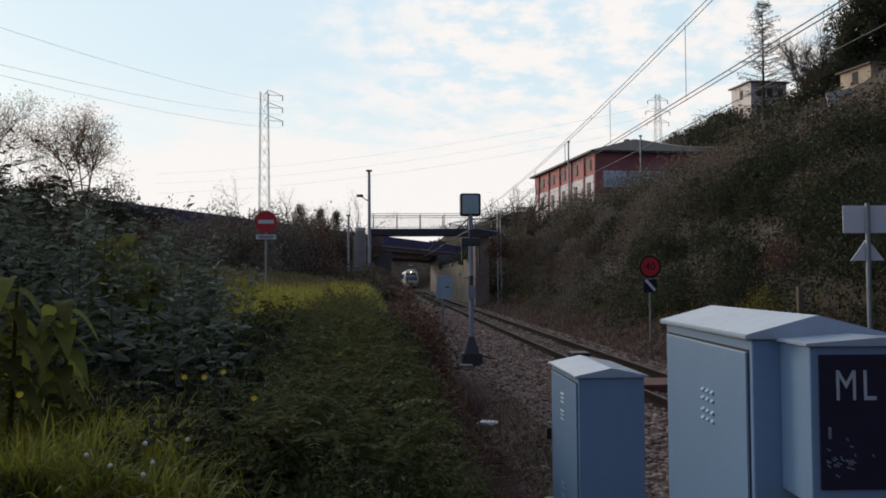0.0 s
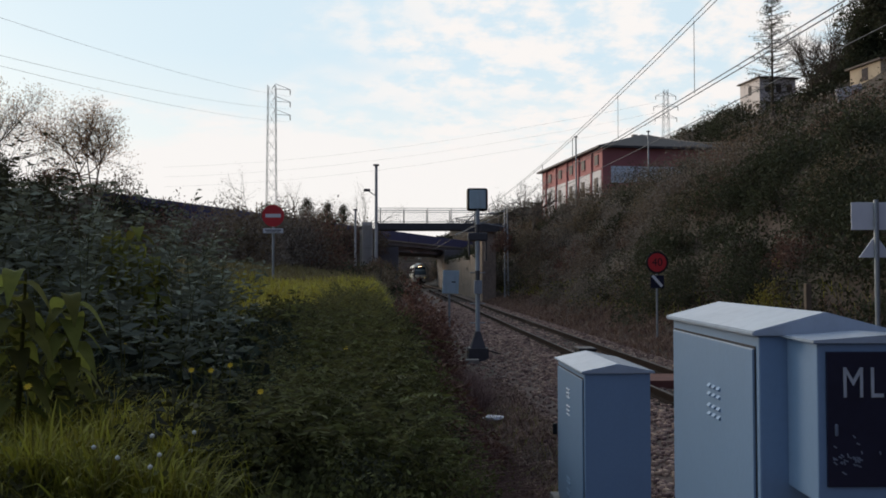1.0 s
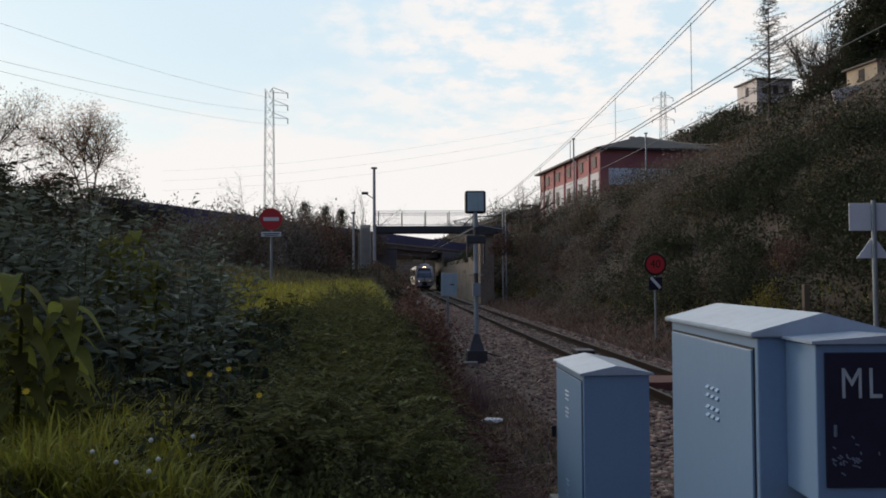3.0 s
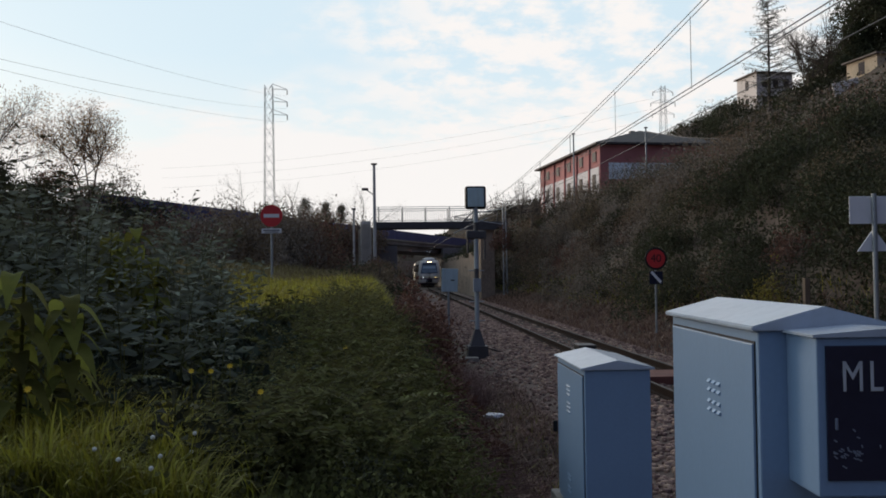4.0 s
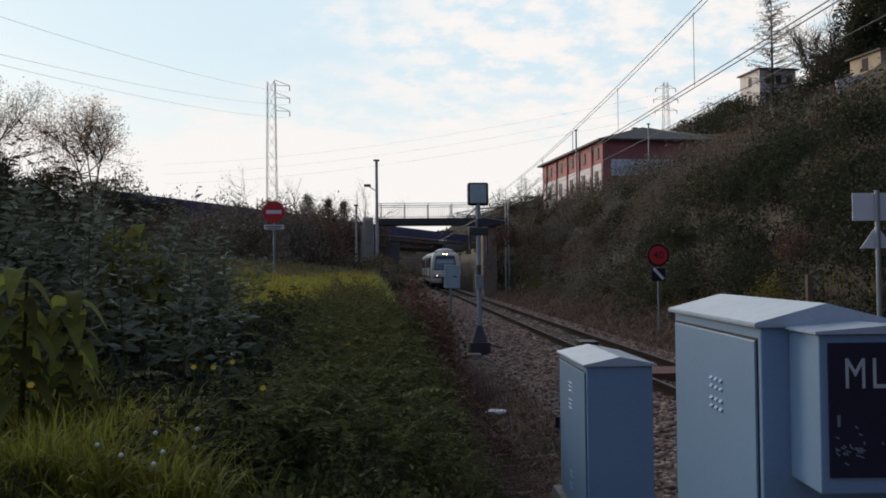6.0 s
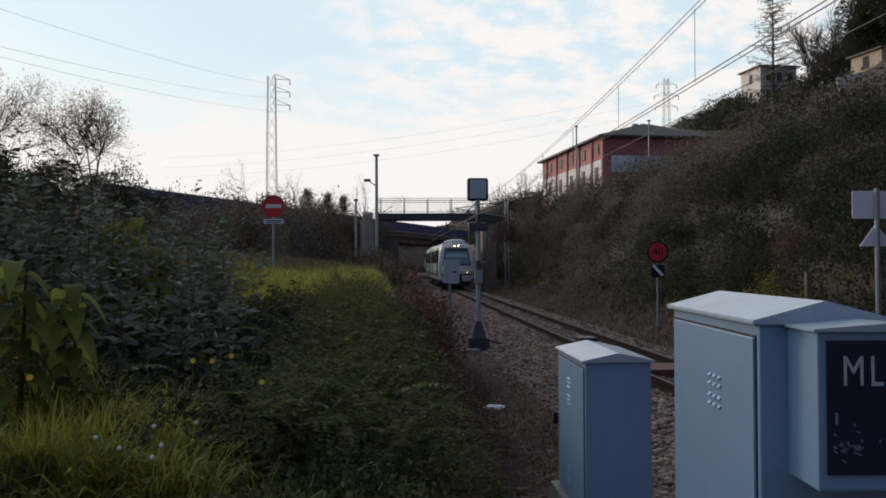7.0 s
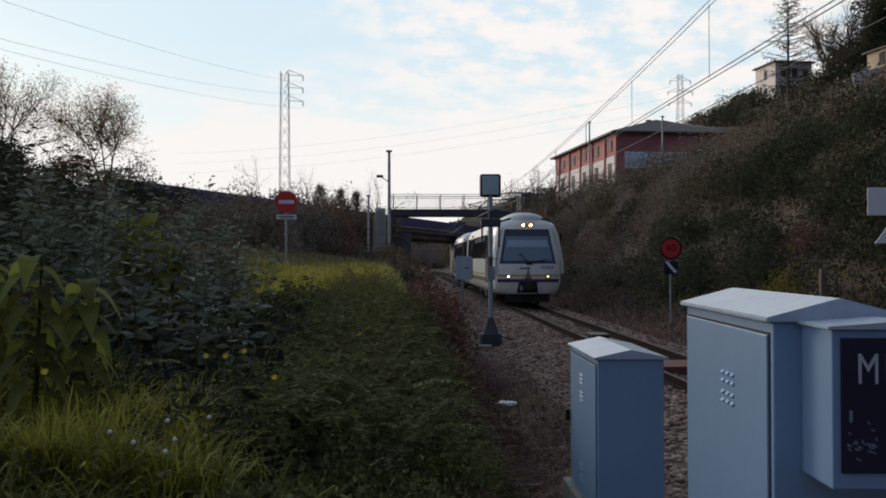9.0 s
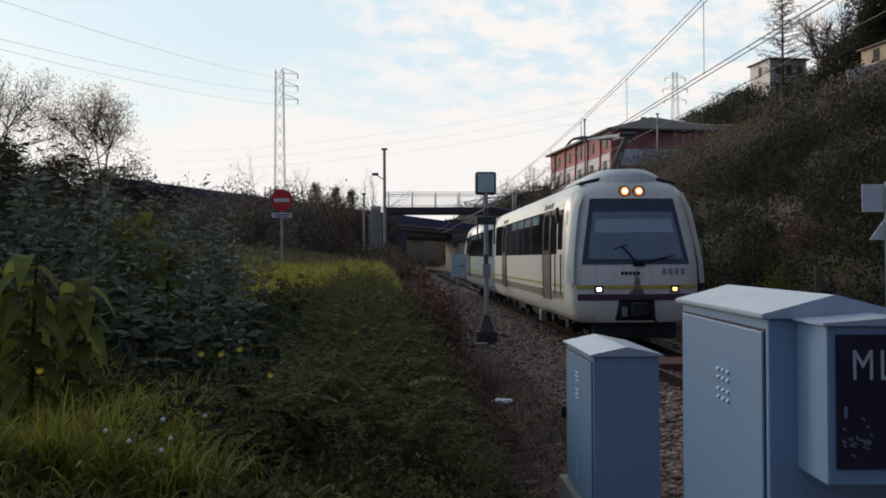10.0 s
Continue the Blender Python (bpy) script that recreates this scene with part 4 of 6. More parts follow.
def build_car(tr, m, lit):
    car = transform_to(part("car_body", car_body(), M_TRAIN, tr, "cream car body with dusty skirt", smooth=True), m)
    P = lambda name, bm, mat, label="", smooth=False: part(name, bm, mat, car, label, smooth)
    # nose
    P("windscreen_surround", front_patch([(1.66, -1.02, 1.02), (2.92, -0.80, 0.80)], 0.012), M_SURROUND, "dark glossy windscreen surround")
    P("windscreen", front_patch([(1.76, -0.90, 0.90), (2.66, -0.76, 0.76)], 0.020), M_WINDSCREEN, "large windscreen, sky reflection put into its colour")
    P("sun_blind", front_patch([(2.26, -0.76, 0.76), (2.52, -0.71, 0.71)], 0.024), M_BLINDGLASS)
    P("yellow_band", front_patch([(1.20, -1.12, 1.12), (1.27, -1.12, 1.12)], 0.008, nz=2), M_YELLOW)
    P("purple_band", front_patch([(0.98, -1.10, 1.10), (1.10, -1.11, 1.11)], 0.008, nz=2), M_PURPLE)
    for i in range(5):
        P("wordmark_bar", front_patch([(1.46, -0.30 + i * 0.075, -0.245 + i * 0.075), (1.52, -0.30 + i * 0.075, -0.245 + i * 0.075)], 0.006, 2, 1), M_BLACK)
    for i in range(4):
        P("number_bar", front_patch([(1.46, 0.48 + i * 0.12, 0.56 + i * 0.12), (1.58, 0.48 + i * 0.12, 0.56 + i * 0.12)], 0.006, 2, 1), M_GREYPAINT)
    streaks = random.Random(12)
    for i in range(11):
        x = -0.13 + i * 0.025
        top = 1.12 + 0.5 * math.exp(-((x - 0.0) / 0.06) ** 2) * streaks.uniform(0.7, 1.0) + streaks.uniform(0, 0.06)
        P("grime_streak", front_patch([(1.10, x - 0.013, x + 0.013), (top, x - 0.006, x + 0.006)], 0.009, 1, 4), M_BROWNBAND)
    P("coupler_hood", front_patch([(1.0, -0.34, 0.34), (1.09, -0.30, 0.30)], 0.10, 6, 2), M_PURPLE, "dark hood over the coupler")
    for x in (-0.135, 0.135):
        ring = bmesh.new()
        y = front_y(x, 3.06)
        rod(ring, (x, y - 0.035, 3.06), (x, y + 0.15, 3.06), 0.108, 0.108, 24)
        P("lamp_ring", ring, M_BLACK)
        lamp = bmesh.new()
        bmesh.ops.create_uvsphere(lamp, u_segments=16, v_segments=8, radius=0.085, matrix=pose(x, y - 0.03, 3.06) @ Matrix.Diagonal((1, 0.4, 1, 1)))
        hl = P("headlamp", lamp, M_AMBER if lit else M_TGLASS, "amber-white headlamp", True)
        bulb = bmesh.new()
        bmesh.ops.create_uvsphere(bulb, u_segments=12, v_segments=6, radius=0.047, matrix=pose(x, y - 0.05, 3.06) @ Matrix.Diagonal((1, 0.4, 1, 1)))
        part("bulb", bulb, M_BULB if lit else M_TGLASS, hl, "bright bulb behind the glass")
    for x in (-0.715, 0.715):
        y = front_y(x, 1.18)
        P("marker_housing", boxed(x - 0.085, x + 0.085, y - 0.02, y + 0.05, 1.13, 1.26, 0.01), M_BLACK)
        P("marker_lamp", boxed(x - 0.045, x + 0.045, y - 0.035, y + 0.02, 1.155, 1.225, 0.012), (M_WHITELAMP if x < 0 else M_MARKERWARM) if lit else M_TGLASS, "small lit marker lamp")
    # hood over the windscreen
    bm = bmesh.new()
    rows_ = []
    for y, w, z in ((0.50, 0.64, 3.40), (0.70, 0.76, 3.52), (1.3, 0.84, 3.57), (3.0, 0.84, 3.57), (3.5, 0.78, 3.42)):
        rows_.append([bm.verts.new((x * w, y + 0.22 * abs(x) ** 2, 3.20 + (z - 3.20) * (1 - 0.75 * abs(x) ** 3.0))) for x in np.linspace(-1, 1, 13)])
    for a, b in zip(rows_, rows_[1:]):
        for i in range(12):
            bm.faces.new((a[i], a[i + 1], b[i + 1], b[i]))
    skirt = [bm.verts.new((v.co.x, v.co.y, 3.12)) for v in rows_[0]]
    for i in range(12):
        bm.faces.new((skirt[i], skirt[i + 1], rows_[0][i + 1], rows_[0][i]))
    P("roof_hood", bm, M_TRAINROOF, "raised cream hood on the roof", True)
    for s in (-1, 1):
        P("hood_slot", boxed(-0.2, 0.2, -0.05, 0.35, -0.035, 0.035, 0.01, pose(s * 0.74, 0.72, 3.27, 0, s * 14, 0)), M_SEAM, "dark air slot")
        # outer corner fins beside the windscreen
        fin = bmesh.new()
        pts = [(nose_w(z) + 0.02, rake(z) + 0.02, z) for z in (1.30, 1.7, 2.2, 2.7, 3.05)]
        a = [fin.verts.new((s * x, y, z)) for x, y, z in pts]
        b = [fin.verts.new((s * (x + 0.13), y + 0.12, z)) for x, y, z in pts]
        c = [fin.verts.new((s * (x + 0.10), y + 0.32, z)) for x, y, z in pts]
        for i in range(4):
            fin.faces.new((a[i], a[i + 1], b[i + 1], b[i])); fin.faces.new((b[i], b[i + 1], c[i + 1], c[i]))
        P("corner_fin", fin, M_TRAIN, "", True)
        P("mirror", boxed(-0.03, 0.03, -0.05, 0.05, -0.16, 0.16, 0.015, pose(s * 1.33, 0.95, 2.62)), M_BLACK, "black wing mirror")
    # wipers and coupler
    for (xa, za), (xb, zb) in (((0.02, 1.68), (-0.26, 2.0)), ((0.06, 1.68), (0.62, 1.80))):
        arm = P("wiper", rods([((xa, front_y(abs(xa), za) - 0.04, za), (xb, front_y(abs(xb), zb) - 0.04, zb))], 0.016, seg=5), M_BLACK, "black wiper arm")
        part("blade", rods([((xb - 0.16, front_y(abs(xb - 0.16), zb) - 0.032, zb - 0.05), (xb + 0.10, front_y(abs(xb + 0.10), zb) - 0.032, zb + 0.03))], 0.012, seg=4), M_BLACK, arm)
    P("wiper_motor", boxed(-0.07, 0.15, front_y(0, 1.67) - 0.05, front_y(0, 1.67) + 0.02, 1.62, 1.72, 0.02), M_BLACK)
    P("coupler_recess", front_patch([(0.60, -0.40, 0.36), (0.99, -0.34, 0.32)], 0.010), M_SEAM, "dark coupler recess")
    P("coupler_head", boxed(-0.14, 0.14, -0.22, 0.2, 0.70, 0.95, 0.03), M_UNDER, "automatic coupler")
    P("coupler_plate", boxed(-0.30, -0.20, -0.06, 0.0, 0.68, 0.86, 0.01), M_GALV)
    P("snow_guard", boxed(-0.8, 0.8, 0.25, 0.33, 0.15, 0.55, 0.02), M_UNDER)
    P("hose", rods([((0.25, -0.06, 0.8), (0.32, -0.16, 0.45)), ((0.32, -0.16, 0.45), (0.45, -0.1, 0.3))], 0.02), M_BLACK)
    # sides
    for s in (-1, 1):
        P("window_band", side_patch(s, 1.70, CAR_L - 0.35, 1.86, 2.80, 0.008), M_TGLASS, "continuous dark window band")
        P("cab_window", side_patch(s, 1.02, 1.55, 1.95, 2.75, 0.010), M_TGLASS)
        for i in range(4):
            P("window_pillar", side_patch(s, 5.45 + i * 1.35, 5.50 + i * 1.35, 1.88, 2.78, 0.012), M_BLACK)
            # pale upper panes: reflected sky is in the glass colour
            P("hopper_window", side_patch(s, 4.25 + i * 1.35, 5.30 + i * 1.35, 2.56, 2.76, 0.014), M_BLINDGLASS)
        for y in (2.45, CAR_L - 3.5):
            d = P("door", side_patch(s, y, y + 1.0, 0.90, 2.94, 0.016), M_DOORFRAME, "grimy dark brown sliding door")
            part("door_upper", side_patch(s, y + 0.05, y + 0.95, 1.86, 2.80, 0.019), M_BLACK, d, "dark upper half of the door")
            part("door_window", side_patch(s, y + 0.15, y + 0.85, 1.95, 2.72, 0.024), M_TGLASS, d)
            for k in (0, 1):
                part("door_edge", side_patch(s, y - 0.05 + k * 1.0, y + 0.05 + k * 1.0, 0.90, 2.96, 0.022), M_BLACK, d, "black rubber door edge")
        cd = P("cab_door", side_patch(s, 1.0, 1.62, 0.95, 2.85, 0.006), M_TRAIN)
        for y in (0.98, 1.66):
            part("handrail", rods([((s * 1.27, y, 1.05), (s * 1.27, y, 1.85))], 0.014, seg=6), M_BLACK, cd)
        P("yellow_line", side_patch(s, 0.95, CAR_L, 1.20, 1.25, 0.007, 1), M_YELLOW)
        P("lower_band", side_patch(s, 0.95, CAR_L, 0.94, 1.10, 0.007, 1), M_BROWNBAND)
    # below the floor
    for yb in (2.6, CAR_L - 2.9):
        bog = P("bogie", boxed(-0.95, 0.95, yb - 1.25, yb + 1.25, 0.36, 0.62, 0.03), M_UNDER)
        for dy in (-0.9, 0.9):
            for s in (-1, 1):
                part("wheel", rods([((s * 0.50, yb + dy, 0.36), (s * 0.62, yb + dy, 0.36))], 0.355, seg=24), M_UNDER, bog)
            part("axle_box", boxed(-1.02, 1.02, yb + dy - 0.15, yb + dy + 0.15, 0.28, 0.5, 0.02), M_UNDER, bog)
    for a, b, w in ((4.6, 6.3, 1.0), (6.7, 7.6, 0.9), (8.0, 9.6, 1.02)):
        P("equipment_box", boxed(-w, w, a, b, 0.30, 0.60, 0.02), M_UNDER)
    P("step_ladder", boxed(-1.18, -1.05, 4.15, 4.45, 0.25, 0.58, 0.01), M_GALV)
    return car


train = thing("train", "cream two-car electric railcar with yellow and purple stripes", "train", pose(TRACK_X, 163.0, 0))
build_car(train, pose(0, 0, 0), True)
build_car(train, pose(0, 2 * CAR_L + 0.5, 0, 0, 0, 180), False)
part("gangway", boxed(-0.75, 0.75, CAR_L, CAR_L + 0.5, 0.9, 3.1, 0.03), M_SEAM, train, "dark bellows between the cars")


def pantograph(y):
    """Single-arm: the knee points towards the cab, the head lies behind it."""
    b = part("pantograph", boxed(-0.45, 0.45, y - 0.5, y + 0.6, 3.50, 3.56, 0.02), M_UNDER, train, "raised single-arm pantograph")
    for x in (-0.4, 0.4):
        for dy in (-0.4, 0.5):
            part("insulator", rods([((x, y + dy, 3.36), (x, y + dy, 3.52))], 0.05, seg=8), M_REDCAP, b)
    part("lower_arm", rods([((0, y + 0.1, 3.56), (0, y - 1.45, 4.19))], 0.06, 0.045, 8), M_STEELDARK, b)
    part("coupling_rod", rods([((0.1, y - 0.25, 3.56), (0.05, y - 1.30, 4.22))], 0.018, seg=5), M_STEELDARK, b)
    part("knee", rods([((-0.16, y - 1.45, 4.19), (0.16, y - 1.45, 4.19))], 0.05, seg=8), M_STEELDARK, b)
    part("upper_arm", rods([((-0.05, y - 1.45, 4.19), (-0.28, y + 0.9, 4.40)), ((0.05, y - 1.45, 4.19), (0.28, y + 0.9, 4.40))], 0.034, 0.026), M_GALV, b, "pale tubular upper arm")
    for dy in (-0.17, 0.17):
        yy = y + 0.95 + dy
        strip = part("contact_strip", rods([((-0.48, yy, 4.435), (0.48, yy, 4.435))], 0.022), M_STEELDARK, b)
        for sx in (-1, 1):
            part("horn", rods([((sx * 0.48, yy, 4.435), (sx * 0.64, yy, 4.40)), ((sx * 0.64, yy, 4.40), (sx * 0.74, yy, 4.27))], 0.016, seg=5), M_STEELDARK, strip)


pantograph(2.15)
# the body stands a little taller and wider than drawn above
for me in {o.data for o in train.children_recursive if o.type == "MESH"}:
    n_v = len(me.vertices)
    co = np.empty(n_v * 3, dtype=np.float32)
    me.vertices.foreach_get("co", co)
    co = co.reshape(-1, 3)
    co[:, 2] = np.where(co[:, 2] > 0.5, 1.8 + (co[:, 2] - 1.8) * 1.06, co[:, 2])
    co[:, 0] *= 1.07
    me.vertices.foreach_set("co", co.ravel())
    me.update()


# ---- plants ----
def unit(r, n):
    v = r.normal(size=(n, 3))
    return v / np.linalg.norm(v, axis=1)[:, None]


def leaf_arrays(r, P, size, aim=None, spread=0.8, aspect=0.42, fold=0.18):
    """Folded pointed leaves at P; aim: the way they point, before it is spread."""
    n = len(P)
    size = np.broadcast_to(size, (n,)) * r.uniform(0.65, 1.3, n)
    d = unit(r, n) * spread + (0 if aim is None else aim)
    d /= np.linalg.norm(d, axis=1)[:, None] + 1e-9
    s = np.cross(d, unit(r, n))
    s /= np.linalg.norm(s, axis=1)[:, None] + 1e-9
    nn = np.cross(s, d)
    L, Wd = size[:, None], (size * aspect)[:, None]
    v = np.stack([P, P + d * L * 0.45 + s * Wd * 0.5 + nn * L * fold, P + d * L, P + d * L * 0.45 - s * Wd * 0.5 + nn * L * fold], 1)
    i = np.arange(n)[:, None] * 4
    f = np.concatenate([i + np.array([[0, 1, 2]]), i + np.array([[0, 2, 3]])])
    return v.reshape(-1, 3), f


def lump(d, seed):
    return np.sin(d[:, 0] * 4.1 + seed) * np.sin(d[:, 1] * 3.7 + seed * 1.7) + 0.6 * np.sin(d[:, 2] * 6.3 + d[:, 0] * 5.0 + seed * 2.3)


def clump_points(r, c, rx, rz, n):
    d = unit(r, n)
    d[:, 2] = np.abs(d[:, 2]) * 1.15 - 0.25
    k = (0.45 + 0.6 * r.random(n) ** 0.5) * (1 + 0.22 * lump(d, r.uniform(0, 20)))
    return np.asarray(c) + d * k[:, None] * np.array([rx, rx, rz]), d


def join_arrays(list_):
    V, F, o = [], [], 0
    for v, f in list_:
        V.append(v); F.append(f + o); o += len(v)
    return np.concatenate(V), np.concatenate(F)


def stuff(name, arrays, mat, label, category):
    v, f = join_arrays(arrays)
    return tagged(part_mesh(name, fast_mesh(name, v, f), mat), label, category, kind="stuff")


def blade_arrays(r, P, h, w, lean=0.5, curl=0.6):
    """Grass blades: a bent tapering strip each."""
    n = len(P)
    h = np.broadcast_to(h, (n,)) * r.uniform(0.6, 1.25, n)
    a = r.uniform(0, 2 * np.pi, n)
    o = np.stack([np.cos(a), np.sin(a), 0 * a], -1)
    s = np.stack([-np.sin(a + 0.6), np.cos(a + 0.6), 0 * a], -1)
    ln = (r.uniform(0.1, 1.0, n) * lean)[:, None]
    up = np.array([0, 0, 1.0])
    H, Wd = h[:, None], (np.broadcast_to(w, (n,)) * r.uniform(0.7, 1.3, n))[:, None]
    c = curl * ln
    p1 = P + up * H * 0.45 + o * H * ln * 0.25
    p2 = P + up * H * (0.8 - 0.15 * c) + o * H * ln * 0.7
    p3 = P + up * H * (1.0 - 0.5 * c) + o * H * ln * 1.25
    v = np.stack([P - s * Wd / 2, P + s * Wd / 2, p1 - s * Wd * 0.45, p1 + s * Wd * 0.45, p2 - s * Wd * 0.3, p2 + s * Wd * 0.3, p3], 1)
    i = np.arange(n)[:, None] * 7
    f = np.concatenate([i + np.array([q]) for q in ((0, 1, 3), (0, 3, 2), (2, 3, 5), (2, 5, 4), (4, 5, 6))])
    return v.reshape(-1, 3), f


def on_ground(x, y, lift=0.0):
    return np.stack([x, y, height(x, y) + lift], -1)


def stalk_arrays(r, P, h, leaf, per=26, thick=0.007, droop=0.5):
    """Upright weeds: returns stems and leaves."""
    n = len(P)
    h = np.broadcast_to(h, (n,)) * r.uniform(0.7, 1.2, n)
    a = r.uniform(0, 2 * np.pi, n)
    lean = r.uniform(0.05, 0.5, n)
    tip = P + np.stack([np.cos(a) * lean * h, np.sin(a) * lean * h, h], -1)
    off = np.array([[1, 0, 0], [-0.5, 0.87, 0], [-0.5, -0.87, 0]]) * thick
    v = np.concatenate([P[:, None] + off, tip[:, None] + off * 0.3], 1)
    i = np.arange(n)[:, None] * 6
    f = np.concatenate([i + np.array([q]) for q in ((0, 1, 4), (0, 4, 3), (1, 2, 5), (1, 5, 4), (2, 0, 3), (2, 3, 5))])
    u = 0.1 + 0.9 * r.random(n * per) ** 0.75
    b = np.repeat(P, per, 0) * (1 - u[:, None]) + np.repeat(tip, per, 0) * u[:, None]
    g = np.tile(np.arange(per) * 2.4, n) + np.repeat(a, per)
    aim = np.stack([np.cos(g), np.sin(g), 0.35 - droop * r.random(n * per)], -1) * 1.4
    lv = leaf_arrays(r, b, leaf * (1.25 - 0.6 * u), aim, 0.45, 0.32, 0.10)
    return (v.reshape(-1, 3), f), lv


# hillside scrub
def hillside():
    r = np.random.default_rng(11)
    kinds = {"a": [], "b": [], "c": [], "d": []}
    def area(x0, x1, y0, y1, gap, n, size, tall, jitter=0.5):
        for x in np.arange(x0, x1, gap):
            for y in np.arange(y0, y1, gap):
                xx, yy = x + r.uniform(-jitter, jitter) * gap, y + r.uniform(-jitter, jitter) * gap
                if 21.5 < xx < 39 and 92 < yy < 122:
                    continue
                if 42 < xx < 64 and (74 < yy < 97 or 122 < yy < 140):
                    continue
                if xx < 9.2 + 0.8 * math.sin(yy * 0.6) and yy < 69:
                    continue
                if yy > 68 and xx < 8.8:
                    continue
                s = 0.38 + 1.75 * r.random() ** 2.6
                rx, rz = gap * 0.75 * s, tall * s
                p, d = clump_points(r, (xx, yy, float(height(xx, yy)) + 0.15 * rz), rx, rz, int(n * s))
                # stands of one kind of shrub, a few metres across
                g = math.sin(xx * 0.62 + 1.4 * math.sin(yy * 0.19)) + math.sin(yy * 0.31 + xx * 0.25) + 0.45 * r.normal()
                if xx > 40 or yy > 118:
                    mix = [0.62, 0.14, 0.0, 0.24]
                elif yy > 34:
                    # beyond 34 m paler kinds prevail, painting in the haze
                    mix = [0.42, 0.25, 0.05, 0.28] if g > 0.75 else [0.03, 0.48, 0.24, 0.25] if g < -0.55 else [0.10, 0.33, 0.12, 0.45]
                else:
                    # near slope almost all dark leaves, standing in for undergrowth shade
                    mix = [0.95, 0.03, 0.01, 0.01] if g > -0.9 else [0.60, 0.25, 0.10, 0.05]
                k = r.choice(["a", "b", "c", "d"], p=mix)
                kinds[k].append(leaf_arrays(r, p, size, d * 0.6 + np.array([0, 0, -0.2])))
    area(9.4, 15.5, 11, 42, 1.2, 850, 0.098, 0.95)
    area(8.8, 15.5, 42, 76, 1.45, 760, 0.115, 1.15)
    area(8.8, 15.5, 76, 130, 1.9, 420, 0.20, 1.2)
    area(15.5, 24, 14, 100, 2.2, 620, 0.145, 1.1)
    area(24, 64, 30, 100, 3.6, 400, 0.22, 1.1)
    area(15, 90, 100, 230, 5.5, 230, 0.40, 1.1)
    stuff("hillside_scrub", kinds["a"], M_LEAF_DARK, "dense dark green scrub on the hillside, shade put into its near part", "shrubs")
    stuff("hillside_scrub", kinds["b"], M_LEAF_OLIVE, "olive and brown autumn scrub on the hillside", "shrubs")
    stuff("hillside_scrub", kinds["d"], M_LEAF_HILL, "grey-green scrub on the hillside, paled for haze", "shrubs")
    stuff("hillside_scrub", kinds["c"], M_LEAF_RUST, "withered brown scrub on the hillside", "shrubs")
    n = 45000
    y = 9 + 75 * r.random(n) ** 1.2
    x = 9.6 + 13 * r.random(n)
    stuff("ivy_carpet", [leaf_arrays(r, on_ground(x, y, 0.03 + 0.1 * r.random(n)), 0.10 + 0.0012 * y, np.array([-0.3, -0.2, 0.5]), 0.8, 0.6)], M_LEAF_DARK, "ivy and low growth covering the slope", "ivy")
    n = 1600
    y = 12 + 100 * r.random(n) ** 1.5
    x = r.uniform(9.8, 18, n)
    stuff("hillside_twigs", [blade_arrays(r, on_ground(x, y, 0.3), 1.3 + 0.006 * y, 0.008 + 0.0004 * y, 0.9, 0.3)], M_BARK, "bare twigs standing out of the scrub", "twigs")
    n = 22000
    y = 8 + 60 * r.random(n) ** 1.3
    x = 6.9 + 3.4 * r.random(n)
    stuff("dry_grass", [blade_arrays(r, on_ground(x, y, -0.02), 0.27, 0.016 + 0.0006 * y, 1.2, 0.8)], M_GRASS_DRY, "dry reddish-brown grass beside the track", "grass")
    n = 2200
    y = 8 + 70 * r.random(n)
    x = 9.2 + 1.4 * r.random(n)
    stuff("dry_grass", [blade_arrays(r, on_ground(x, y, -0.02), 0.40, 0.012 + 0.0005 * y, 1.0, 0.8)], M_GRASS, "rough green grass at the foot of the hill", "grass")


def dark_stand(x, y):
    return (x > -2.4) & (x < -0.65) & (y > 4.9) & (y < 9.2)


